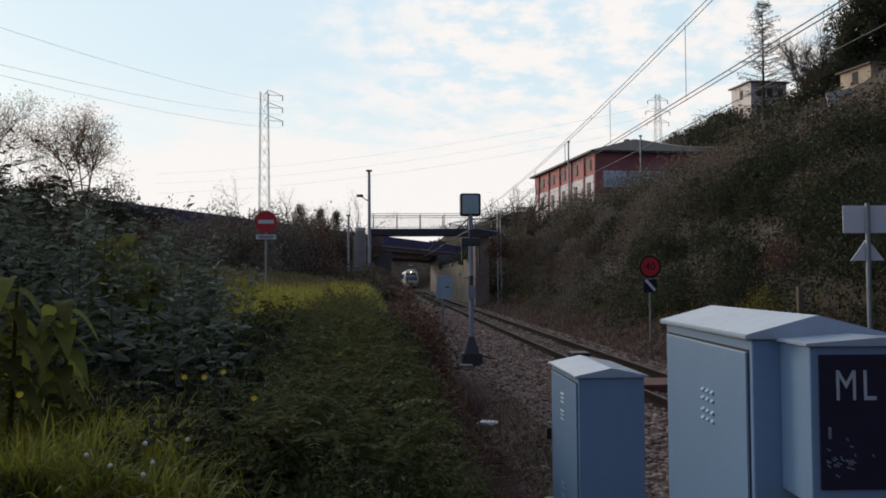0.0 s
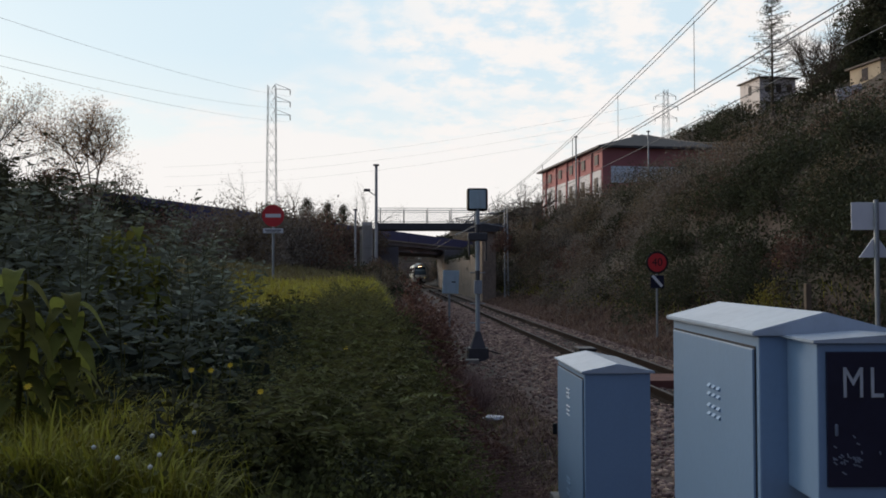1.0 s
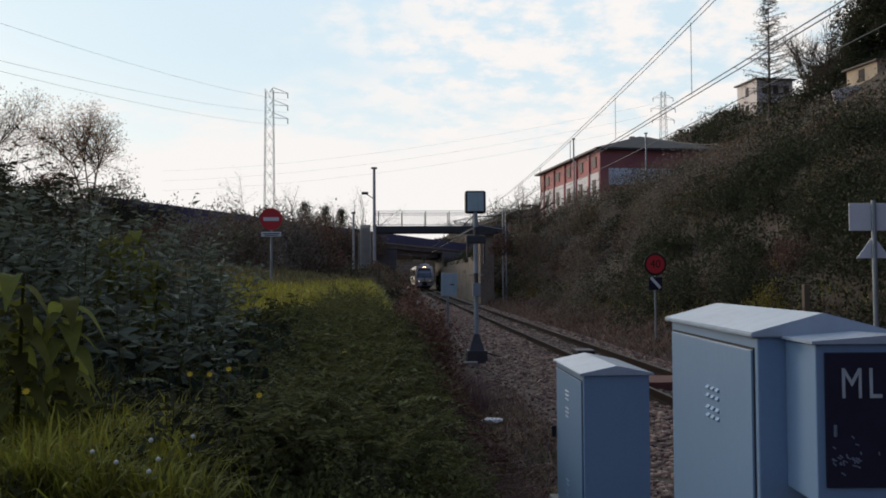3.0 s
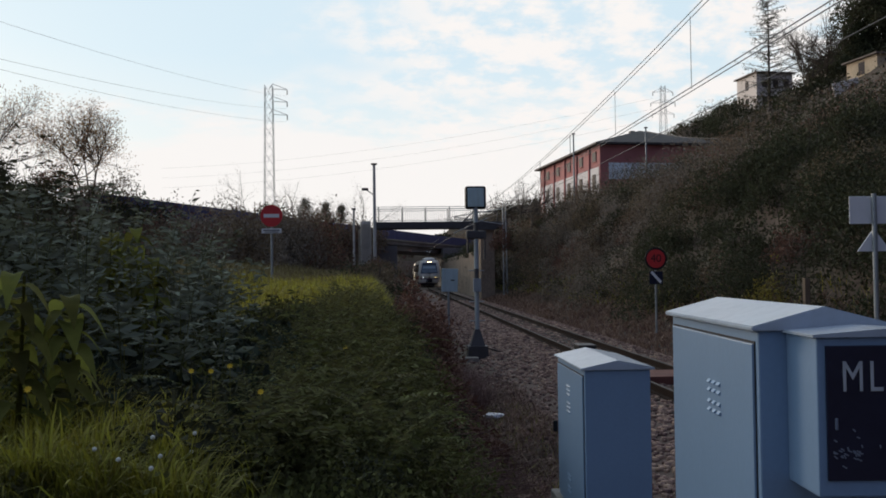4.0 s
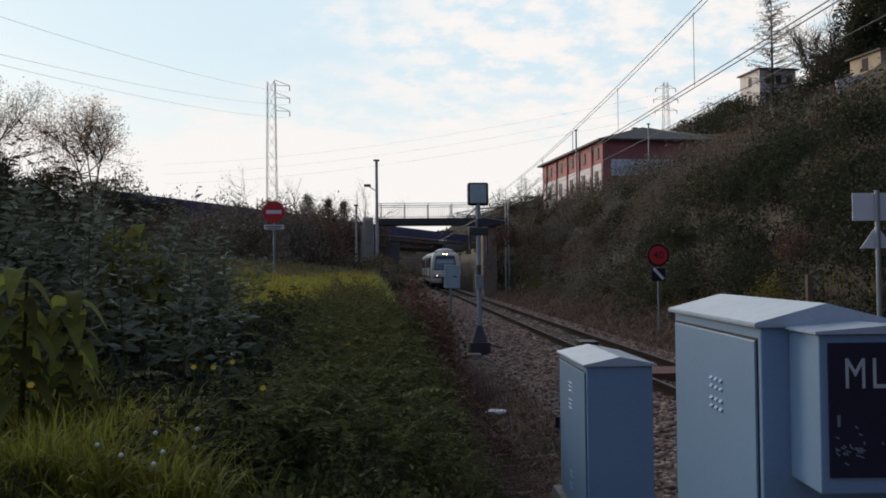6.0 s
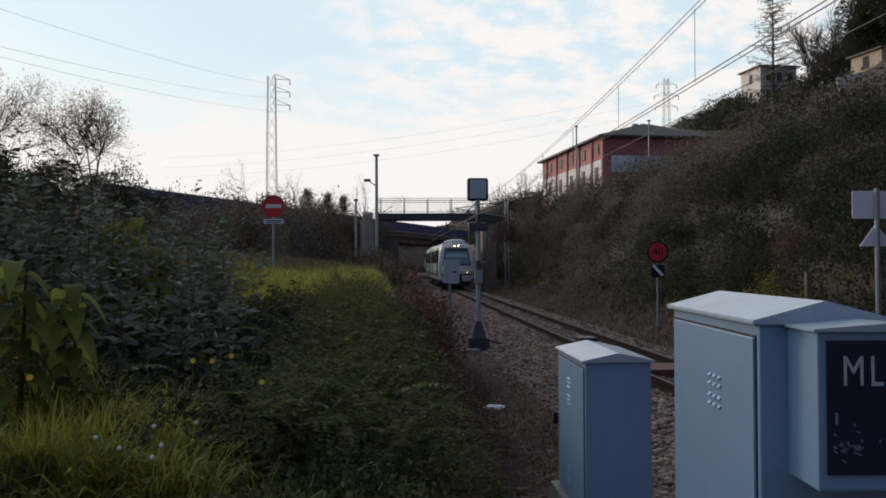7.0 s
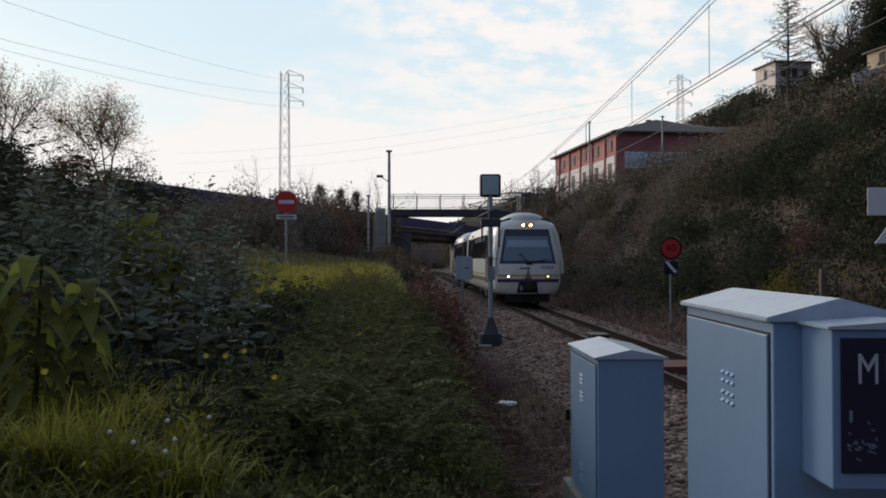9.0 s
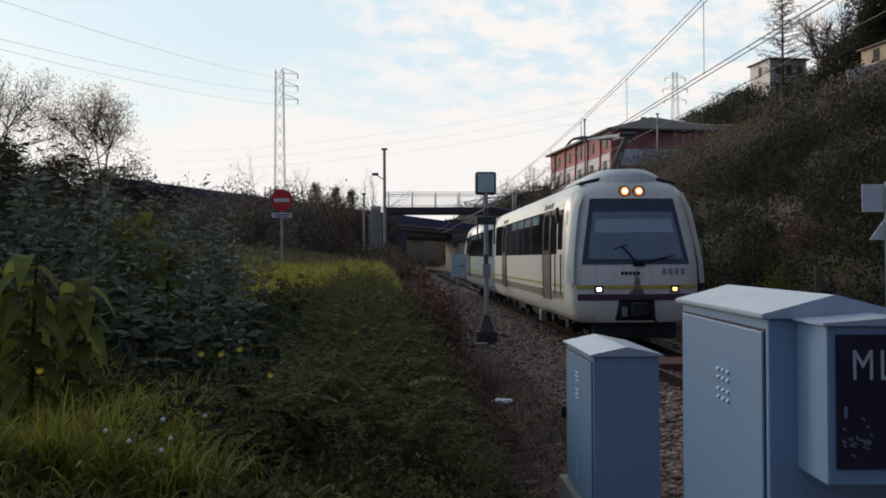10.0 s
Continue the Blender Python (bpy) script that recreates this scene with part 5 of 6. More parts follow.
def left_bank():
    r = np.random.default_rng(21)
    # long grass close by
    n = 17000
    x, y = r.uniform(-4.2, -0.2, n), 3.3 + 3.6 * r.random(n)
    keep = (wave(x * 1.1, y * 1.1) + 0.6 * r.normal(size=n) > -0.3) & (y < 5.6 - 0.4 * x * 0 + 0.5 * np.sin(x * 3)) & (x < -0.3 - 0.25 * (y - 3))
    x, y = x[keep], y[keep]
    stuff("long_grass", [blade_arrays(r, on_ground(x, y, -0.03), 0.34, 0.008, 1.1, 0.9)], M_GRASS, "long yellow-green grass on the near bank", "grass")
    # meadow top; the sunlight on its middle is put into the grass colour
    n = 26000
    x, y = -5.2 + 5.6 * r.random(n), 11 + 20 * r.random(n)
    keep = x < np.interp(y, [11, 14, 20, 31], [0.0, 0.15, 0.15, -0.1])
    x, y = x[keep], y[keep]
    # ellipse that takes the sunlit grass colour, duller grass outside
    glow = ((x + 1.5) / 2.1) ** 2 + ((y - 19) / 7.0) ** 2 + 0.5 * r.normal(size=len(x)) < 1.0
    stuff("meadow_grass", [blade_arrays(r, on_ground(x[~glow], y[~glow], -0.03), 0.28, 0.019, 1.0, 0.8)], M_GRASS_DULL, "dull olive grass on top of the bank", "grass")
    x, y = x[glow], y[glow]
    stuff("meadow_grass", [blade_arrays(r, on_ground(x, y, -0.03), 0.32, 0.019, 0.9, 0.8)], M_GRASS_LIT, "yellow-green grass on top of the bank, coloured as sunlit", "grass")
    n = 9000
    x, y = -9 + 9 * r.random(n), 24 + 36 * r.random(n)
    stuff("meadow_grass", [blade_arrays(r, on_ground(x, y, -0.03), 0.4, 0.03, 0.9, 0.8)], M_GRASS_DULL, "faded grass on the far bank", "grass")
    # tufts of long arching blades
    arr = []
    for _ in range(250):
        y = r.uniform(4.0, 6.3)
        x = r.uniform(-0.56 * y - 0.3, -0.30 * y + 0.35)
        if y > 5.0 and r.random() < 0.5:
            continue
        m = 75
        arr.append(blade_arrays(r, on_ground(x + r.normal(0, 0.06, m), y + r.normal(0, 0.06, m), -0.02), r.uniform(0.26, 0.46), 0.013, 0.75, 0.8))
    stuff("grass_tufts", arr[:110], M_GRASS_LIT, "tufts of pale arching grass on the near bank", "grass")
    low = []
    for _ in range(170):
        y = r.uniform(3.2, 5.2)
        x = r.uniform(-0.56 * y - 0.2, 0.1)
        p, d = clump_points(r, (x, y, float(height(x, y))), r.uniform(0.15, 0.3), r.uniform(0.10, 0.22), 240)
        low.append(leaf_arrays(r, p, 0.04, d * 0.4 + np.array([0, 0, 0.3]), 0.8, 0.7, 0.05))
    stuff("clover", low, M_LEAF_WEED, "low clover and small weeds in the grass", "weeds")
    stuff("grass_tufts", arr[110:], M_GRASS, "tufts of long arching grass on the near bank", "grass")
    # feathery fronds
    P_, aim = [], []
    for _ in range(260):
        y = r.uniform(4.8, 9.0)
        x = r.uniform(-0.33 * y, 0.2)
        if dark_stand(x, y) and r.random() < 0.8:
            continue
        b = np.array([x, y, float(height(x, y)) + r.uniform(0.15, 0.5)])
        a, L = r.uniform(0, 6.28), r.uniform(0.35, 0.75)
        o, s_ = np.array([math.cos(a), math.sin(a), 0]), np.array([-math.sin(a), math.cos(a), 0])
        for k in range(18):
            u = 0.1 + 0.9 * k / 17
            c = b + o * L * u + np.array([0, 0, L * (0.6 * u - 0.7 * u * u)])
            for sg in (-1, 1):
                P_.append(c); aim.append((s_ * sg + o * 0.5 + np.array([0, 0, -0.15])) * (1.6 * (1.05 - u)))
    aim = np.array(aim)
    size = 0.075 * np.linalg.norm(aim, axis=1) / 1.6 + 0.02
    stuff("ferns", [leaf_arrays(r, np.array(P_), size, aim * 3, 0.25, 0.28, 0.06)], M_LEAF_WEED, "feathery fern fronds on the bank", "ferns")
    P_, aim = [], []
    for _ in range(1150):
        y = r.uniform(4.6, 13.5)
        x = r.uniform(-0.95, 0.38)
        b = np.array([x, y, float(height(x, y)) + r.uniform(0.1, 0.4)])
        a, L = r.uniform(0, 6.28), r.uniform(0.25, 0.55)
        o, s_ = np.array([math.cos(a), math.sin(a), 0]), np.array([-math.sin(a), math.cos(a), 0])
        for k in range(15):
            u = 0.1 + 0.9 * k / 14
            c = b + o * L * u * 0.6 + np.array([0, 0, L * (1.1 * u - 0.6 * u * u)])
            for sg in (-1, 1):
                P_.append(c); aim.append((s_ * sg + o * 0.4 + np.array([0, 0, 0.3])) * (1.6 * (1.05 - u)))
    aim = np.array(aim)
    size = 0.05 * np.linalg.norm(aim, axis=1) / 1.6 + 0.012
    stuff("ferns", [leaf_arrays(r, np.array(P_), size, aim * 3, 0.3, 0.3, 0.06)], M_LEAF_FEATHER, "soft olive feathery weeds on the bank", "weeds")
    n = 4500
    x, y = -3.6 + 2.3 * r.random(n), 5.0 + 3.4 * r.random(n)
    patch = (wave(x * 1.5, y * 1.2) + 0.4 * r.normal(size=n) > 0.1) & ~dark_stand(x, y)
    x, y = x[patch], y[patch]
    stuff("weed_grass", [blade_arrays(r, on_ground(x, y, 0.05), 0.55, 0.010, 0.9, 0.9)], M_GRASS, "long grass growing through the weeds", "grass")
    dock = []
    for _ in range(95):
        x, y = r.uniform(-2.9, -0.8), r.uniform(5.3, 9.0)
        m = 40
        p = np.array([x, y, float(height(x, y)) + 0.12]) + r.normal(0, 0.10, (m, 3)) * np.array([1, 1, 0.8])
        dock.append(leaf_arrays(r, p, 0.19, np.array([0, 0, 0.5]), 1.0, 0.34, 0.10))
    stuff("dock_leaves", dock, M_LEAF_DOCK, "long dark bluish-green leaves among the weeds", "weeds")
    # brambles and nettles
    dark, weed, grey, rust = [], [], [], []
    for _ in range(390):
        x, y = r.uniform(-5.6, 0.15), r.uniform(4.4, 12.5)
        if y < 5.2 and x < -1.2:
            continue
        if y > 9.5 and x > -2.6 and not (x > -1.6 and y < 12.3):
            continue
        rz = np.interp(x, [-5, -3, -1.5, 0.3], [0.55, 0.5, 0.38, 0.30]) * r.uniform(0.7, 1.3)
        p, d = clump_points(r, (x, y, float(height(x, y))), r.uniform(0.3, 0.6), rz, 470)
        (dark if r.random() < (0.93 if dark_stand(x, y) else 0.8 if y > 9.5 and x > -1.6 else 0.15 if x > -0.9 else 0.4) else weed).append(leaf_arrays(r, p, r.choice([0.055, 0.075, 0.10] if x < -0.85 else [0.04, 0.05, 0.06] if y > 6.5 else [0.03, 0.04]), d * 0.5 + np.array([0, 0, -0.35])))
    # the face of the bank down to the ditch
    for _ in range(150):
        y = r.uniform(4.0, 16)
        x = float(np.interp(y, [4, 16], [0.12, 0.35])) + r.normal(0, 0.24)
        p, d = clump_points(r, (x, y, float(height(x, y))), r.uniform(0.2, 0.42), r.uniform(0.18, 0.36), 380 if y > 7 else 700)
        dry = x > 0.2 and r.random() < (0.6 if y > 9 else 0.25)
        (rust if dry else dark if r.random() < 0.3 else weed).append(leaf_arrays(r, p, 0.055 if y > 7 else 0.036, d * 0.5 + np.array([0, 0, -0.3])))
    # tall weeds, grey-green, thick on the far side
    n = 900
    x, y = -8.5 + 8.2 * r.random(n), 6.2 + 6.0 * r.random(n)
    keep = x < -1.1 - 0.14 * (y - 6) - 0.25 * r.random(n)
    x, y = x[keep], y[keep]
    hh = np.interp(x, [-8, -5, -3.2, -2.2, -0.8], [2.0, 1.85, 1.55, 1.15, 0.55])
    st = []
    for near, to in ((x > -3.6, grey), (x <= -3.6, dark)):
        stems, lv = stalk_arrays(r, on_ground(x[near], y[near]), hh[near], 0.15, 30)
        to.append(lv)
        st.append(stems)
    n = 420
    x, y = -4.6 + 4.6 * r.random(n), 4.8 + 5.0 * r.random(n)
    keep = ~dark_stand(x, y)
    x, y = x[keep], y[keep]
    hh = np.interp(x, [-4.5, -2.5, -1, 0], [1.0, 0.8, 0.55, 0.4])
    stems, lv = stalk_arrays(r, on_ground(x, y), hh, 0.12, 24)
    weed.append(lv); st.append(stems)
    # thick mass behind
    for _ in range(170):
        x, y = r.uniform(-13, -2.8), r.uniform(9.5, 17)
        if x > -4.6 and y > 12:
            continue
        top = np.interp(x, [-13, -6, -3], [1.5, 1.25, 0.6]) * r.uniform(0.7, 1.2)
        p, d = clump_points(r, (x, y, float(height(x, y))), r.uniform(0.7, 1.1), top, 430)
        (dark if r.random() < (0.5 if x > -4.5 else 0.9) else grey).append(leaf_arrays(r, p, 0.13, d * 0.6 + np.array([0, 0, -0.2])))
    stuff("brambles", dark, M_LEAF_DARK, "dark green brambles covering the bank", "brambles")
    stuff("nettles", weed, M_LEAF_WEED, "mid-green nettles and weeds on the bank", "weeds")
    stuff("tall_weeds", grey, M_LEAF_GREY, "tall grey-green weeds on the bank", "weeds")
    stuff("weed_stems", st, M_LEAF_WEED, "thin stems of the tall weeds", "stems")
    # rusty bracken along the ditch
    for _ in range(190):
        y = r.uniform(9.6, 26)
        x = float(np.interp(y, [8, 12, 16, 26], [0.60, 0.60, 0.66, 0.85])) + r.normal(0, 0.20)
        p, d = clump_points(r, (x, y, float(height(x, y)) + 0.05), r.uniform(0.2, 0.36), r.uniform(0.8, 1.55) if 13 < y < 21 else r.uniform(0.35, 0.8), 280)
        rust.append(leaf_arrays(r, p, 0.085, d * 0.6 + np.array([0, 0, -0.3])))
    stuff("dead_bracken", rust, M_LEAF_RUST, "rust-brown dead bracken along the ditch", "bracken")
    # weeds in front of the small cabinet
    foot = []
    for _ in range(26):
        y = r.uniform(4.3, 5.6)
        x = r.uniform(0.35, 0.95)
        p, d = clump_points(r, (x, y, float(height(x, y))), r.uniform(0.1, 0.2), r.uniform(0.12, 0.26), 230)
        foot.append(leaf_arrays(r, p, 0.05, d * 0.5 + np.array([0, 0, -0.1])))
    stuff("path_weeds", foot, M_LEAF_WEED, "green weeds at the foot of the cabinet", "weeds")
    # litter and dry stalks at the foot of the bank
    n = 14000
    x, y = r.uniform(0.2, 2.4, n), 4.2 + 14 * r.random(n) ** 1.4
    lit = leaf_arrays(r, on_ground(x, y, 0.015), 0.06, None, 1.0, 0.5)
    n = 5200
    x, y = r.uniform(0.25, 2.3, n), 4.0 + 12 * r.random(n)
    stuff("leaf_litter", [lit, blade_arrays(r, on_ground(x, y, 0.0), 0.26, 0.009, 2.2, 1.2)], M_LITTER, "dead leaves and dry stalks on the ground", "leaf litter")
    # fine dead stems in the ditch, and sticks lying on the ground
    n = 4600
    y = 13.0 + 4.2 * r.random(n)
    x = 0.55 + 1.0 * r.random(n) ** 1.3 * np.interp(y, [13, 15, 17], [0.7, 1.0, 0.7]) + 0.12 * r.normal(size=n)
    stuff("dead_stems", [blade_arrays(r, on_ground(x, y, -0.02), 0.62, 0.007, 0.9, 0.6)], M_TWIG, "fine reddish-brown dead stems in the ditch", "dry weeds")
    n = 1300
    x, y = r.uniform(0.1, 1.4, n), 4.4 + 7.0 * r.random(n)
    a, L = r.normal(-0.7, 0.55, n), r.uniform(0.12, 0.6, n)
    A = on_ground(x, y, 0.03)
    B = A + np.stack([np.cos(a) * L, np.sin(a) * L, r.uniform(-0.02, 0.12, n)], -1)
    stuff("fallen_sticks", [tube_arrays([(p, q, 0.006, 0.003) for p, q in zip(A, B)], 4)], M_TWIG, "thin fallen sticks lying in the ditch", "sticks")
    n = 1500
    x, y = r.uniform(0.6, 2.2, n), 4.0 + 10 * r.random(n)
    stuff("sparse_grass", [blade_arrays(r, on_ground(x, y, 0.0), 0.16, 0.007, 1.2, 1.0)], M_GRASS, "sparse grass on the path", "grass")


def broad_plant(x, y, h, seed):
    r = np.random.default_rng(seed)
    z = float(height(x, y))
    t = thing("broad_leaved_plant", "tall plant with large drooping green leaves", "plant", pose(x, y, z), group="broad-leaved plants")
    stem = bmesh.new()
    rod(stem, (0, 0, 0), (0.04, 0.02, h), 0.02, 0.008, 6)
    part("stem", stem, M_LEAF_BROAD, t)
    for i in range(24):
        u = 0.35 + 0.65 * i / 23
        a = i * 2.4 + r.uniform(-0.3, 0.3)
        L, Wd = r.uniform(0.20, 0.31) * (1.15 - 0.3 * u), r.uniform(0.065, 0.105)
        bm = bmesh.new()
        rows_ = []
        for k in range(7):
            s = k / 6
            wd = Wd * math.sin(math.pi * (0.08 + 0.92 * s) ** 0.8) * 0.62 + 0.002
            rr, zz = L * (s * 0.85), h * u + L * (0.5 * s - 1.2 * s * s)
            c = Vector((math.cos(a) * rr, math.sin(a) * rr, zz))
            side = Vector((-math.sin(a), math.cos(a), 0))
            rows_.append([bm.verts.new(c - side * wd + Vector((0, 0, wd * 0.35))), bm.verts.new(c), bm.verts.new(c + side * wd + Vector((0, 0, wd * 0.35)))])
        for p, q in zip(rows_, rows_[1:]):
            bm.faces.new((p[0], p[1], q[1], q[0])); bm.faces.new((p[1], p[2], q[2], q[1]))
        part("leaf", bm, M_LEAF_BROAD, t, smooth=True)


def flowers():
    r = random.Random(5)
    bmy = [(-2.2, 5.2), (-1.15, 5.6), (-1.25, 5.5), (-1.05, 5.7), (-0.75, 5.0), (-1.75, 4.3), (-2.05, 4.1), (-2.4, 5.8), (-0.35, 6.5), (-1.9, 6.3)]
    for i, (x, y) in enumerate(bmy):
        z = float(height(x, y)) + r.uniform(0.40, 0.56)
        t = thing("yellow_flower", "small yellow wild flower on a thin stem", "flower", pose(x, y, z), group="wild flowers")
        part("stem", rods([((0, 0, -0.5), (0, 0, 0))], 0.003, seg=4), M_GRASS, t)
        bm = bmesh.new()
        for k in range(8):
            a = k * math.pi / 4
            c, s = math.cos(a), math.sin(a)
            bm.faces.new([bm.verts.new(p) for p in ((0, 0, 0), (0.011 * c - 0.005 * s, 0.011 * s + 0.005 * c, 0.006), (0.021 * c, 0.021 * s, 0.004), (0.011 * c + 0.005 * s, 0.011 * s - 0.005 * c, 0.006))])
        bmesh.ops.scale(bm, verts=bm.verts, vec=(1.05, 1.05, 1.05))
        bmesh.ops.rotate(bm, verts=bm.verts, cent=(0, 0, 0), matrix=Matrix.Rotation(0.9, 3, "X"))
        part("petals", bm, M_YELLOWFLOWER, t)
    for i in range(14):
        x, y = r.uniform(-2.3, -0.9), r.uniform(3.7, 4.7)
        z = float(height(x, y)) + r.uniform(0.28, 0.42)
        t = thing("clover_flower", "small whitish clover head in the grass", "flower", pose(x, y, z), group="wild flowers")
        part("stem", rods([((0, 0, -0.3), (0, 0, 0))], 0.002, seg=4), M_GRASS, t)
        bm = bmesh.new()
        bmesh.ops.create_icosphere(bm, subdivisions=1, radius=0.012)
        part("petals", bm, M_WHITEFLOWER, t)


def tube_arrays(segs, sides=3):
    """segs: rows of p0, p1, r0, r1."""
    A = np.array([s[0] for s in segs]); B = np.array([s[1] for s in segs])
    R0 = np.array([s[2] for s in segs]); R1 = np.array([s[3] for s in segs])
    d = B - A
    d /= np.linalg.norm(d, axis=1)[:, None] + 1e-9
    e = np.cross(d, np.array([0.31, 0.83, 0.46])); e /= np.linalg.norm(e, axis=1)[:, None] + 1e-9
    g = np.cross(d, e)
    n = len(segs)
    ring = lambda P, R: np.stack([P + R[:, None] * (math.cos(2 * math.pi * k / sides) * e + math.sin(2 * math.pi * k / sides) * g) for k in range(sides)], 1)
    v = np.concatenate([ring(A, R0), ring(B, R1)], 1)
    i = np.arange(n)[:, None] * 2 * sides
    f = np.concatenate([i + np.array([[k, (k + 1) % sides, sides + (k + 1) % sides, sides + k]]) for k in range(sides)])
    return v.reshape(-1, 3), f


def grow(r, p, d, length, radius, level, segs, tips, spread, kids):
    q = np.array(p)
    for k in range(3):
        d = d + r.normal(0, 0.10, 3) + np.array([0, 0, 0.05])
        d /= np.linalg.norm(d)
        q2 = q + d * length / 3
        segs.append((q, q2, radius * (1 - 0.2 * k), radius * (0.8 - 0.2 * k)))
        q = q2
        if level > 0 and (k > 0 or level < 3):
            for _ in range(kids if k == 2 else max(1, kids - 1)):
                nd = d + r.normal(0, spread, 3)
                nd /= np.linalg.norm(nd)
                grow(r, q, nd, length * r.uniform(0.5, 0.75), radius * 0.5, level - 1, segs, tips, spread, kids)
    if level == 0:
        tips.append(q)


def tree(x, y, z, h, label, mat, leaves, size, seed, levels=3, spread=0.5, kids=2, girth=0.03, stems=1, name="tree", group="trees"):
    r = np.random.default_rng(seed)
    segs, tips = [], []
    for k in range(stems):
        d0 = np.array([r.normal(0, 0.25), r.normal(0, 0.25), 1.0]) if stems > 1 else np.array([0, 0, 1.0])
        grow(r, np.array([r.normal(0, 0.15), r.normal(0, 0.15), -0.4]), d0 / np.linalg.norm(d0), h * 0.42, h * girth, levels, segs, tips, spread, kids)
    tips = np.array(tips)
    k = h / max(0.1, tips[:, 2].max())
    segs = [(a * k, b * k, ra, rb) for a, b, ra, rb in segs]
    tips = tips * k
    t = thing(name, label, "tree", pose(x, y, z), group=group)
    part_mesh("trunk", fast_mesh("trunk", *tube_arrays(segs)), M_BARK, t, "grey-brown trunk and branches")
    if leaves:
        P = tips[r.integers(0, len(tips), leaves)] + r.normal(0, h * 0.035, (leaves, 3))
        part_mesh("crown", fast_mesh("crown", *leaf_arrays(r, P, size)), mat, t)
    return t


def conifer(x, y, z, h, w, seed, label, sparse=False, group="conifers"):
    r = np.random.default_rng(seed)
    t = thing("conifer", label, "tree", pose(x, y, z), group=group)
    segs = [(np.array([0, 0, -1.0]), np.array([0, 0, h]), h * 0.018, 0.02)]
    P, aim = [], []
    tiers = 26 if sparse else 22
    for i in range(tiers):
        u = i / tiers
        zz = h * (0.16 + 0.82 * u)
        for k in range(5):
            a = r.uniform(0, 6.28)
            L = w * ((1 - u) ** 0.6 if sparse else 1.8 * (1 - u)) * r.uniform(0.4, 1.15) + 0.15
            e = np.array([math.cos(a) * L, math.sin(a) * L, zz + L * (0.18 if sparse else -0.25)])
            s = np.array([0, 0, zz])
            segs.append((s, e, 0.05, 0.012))
            m = 20 if sparse else 80
            f = r.uniform(0.2, 1.0, m)
            P.append(s + (e - s) * f[:, None] + r.normal(0, (0.03 if sparse else 0.065) * w, (m, 3)))
    part_mesh("trunk", fast_mesh("trunk", *tube_arrays(segs)), M_BARK, t, "straight dark trunk with branches")
    P = np.concatenate(P)
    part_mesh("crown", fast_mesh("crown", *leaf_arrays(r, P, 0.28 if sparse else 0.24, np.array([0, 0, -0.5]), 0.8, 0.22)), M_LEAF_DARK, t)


def bush(x, y, rx, rz, n, size, mat, seed, label, z=None, group="bushes"):
    r = np.random.default_rng(seed)
    z = float(height(x, y)) if z is None else z
    t = thing("bush", label, "bush", pose(x, y, z), group=group)
    arr = []
    for k in range(5):
        p, d = clump_points(r, (r.normal(0, rx * 0.35), r.normal(0, rx * 0.35), rz * r.uniform(0.1, 0.45)), rx * 0.7, rz * 0.75, n // 5)
        arr.append(leaf_arrays(r, p, size, d * 0.6))
    part_mesh("foliage", fast_mesh("foliage", *join_arrays(arr)), mat, t)
    segs, tips = [], []
    for k in range(2):
        d0 = np.array([r.normal(0, 0.5), r.normal(0, 0.5), 1.0])
        grow(r, np.zeros(3), d0 / np.linalg.norm(d0), rz * 0.6, 0.04, 1, segs, tips, 0.6, 2)
    part_mesh("branchwork", fast_mesh("branchwork", *tube_arrays(segs)), M_BARK, t)


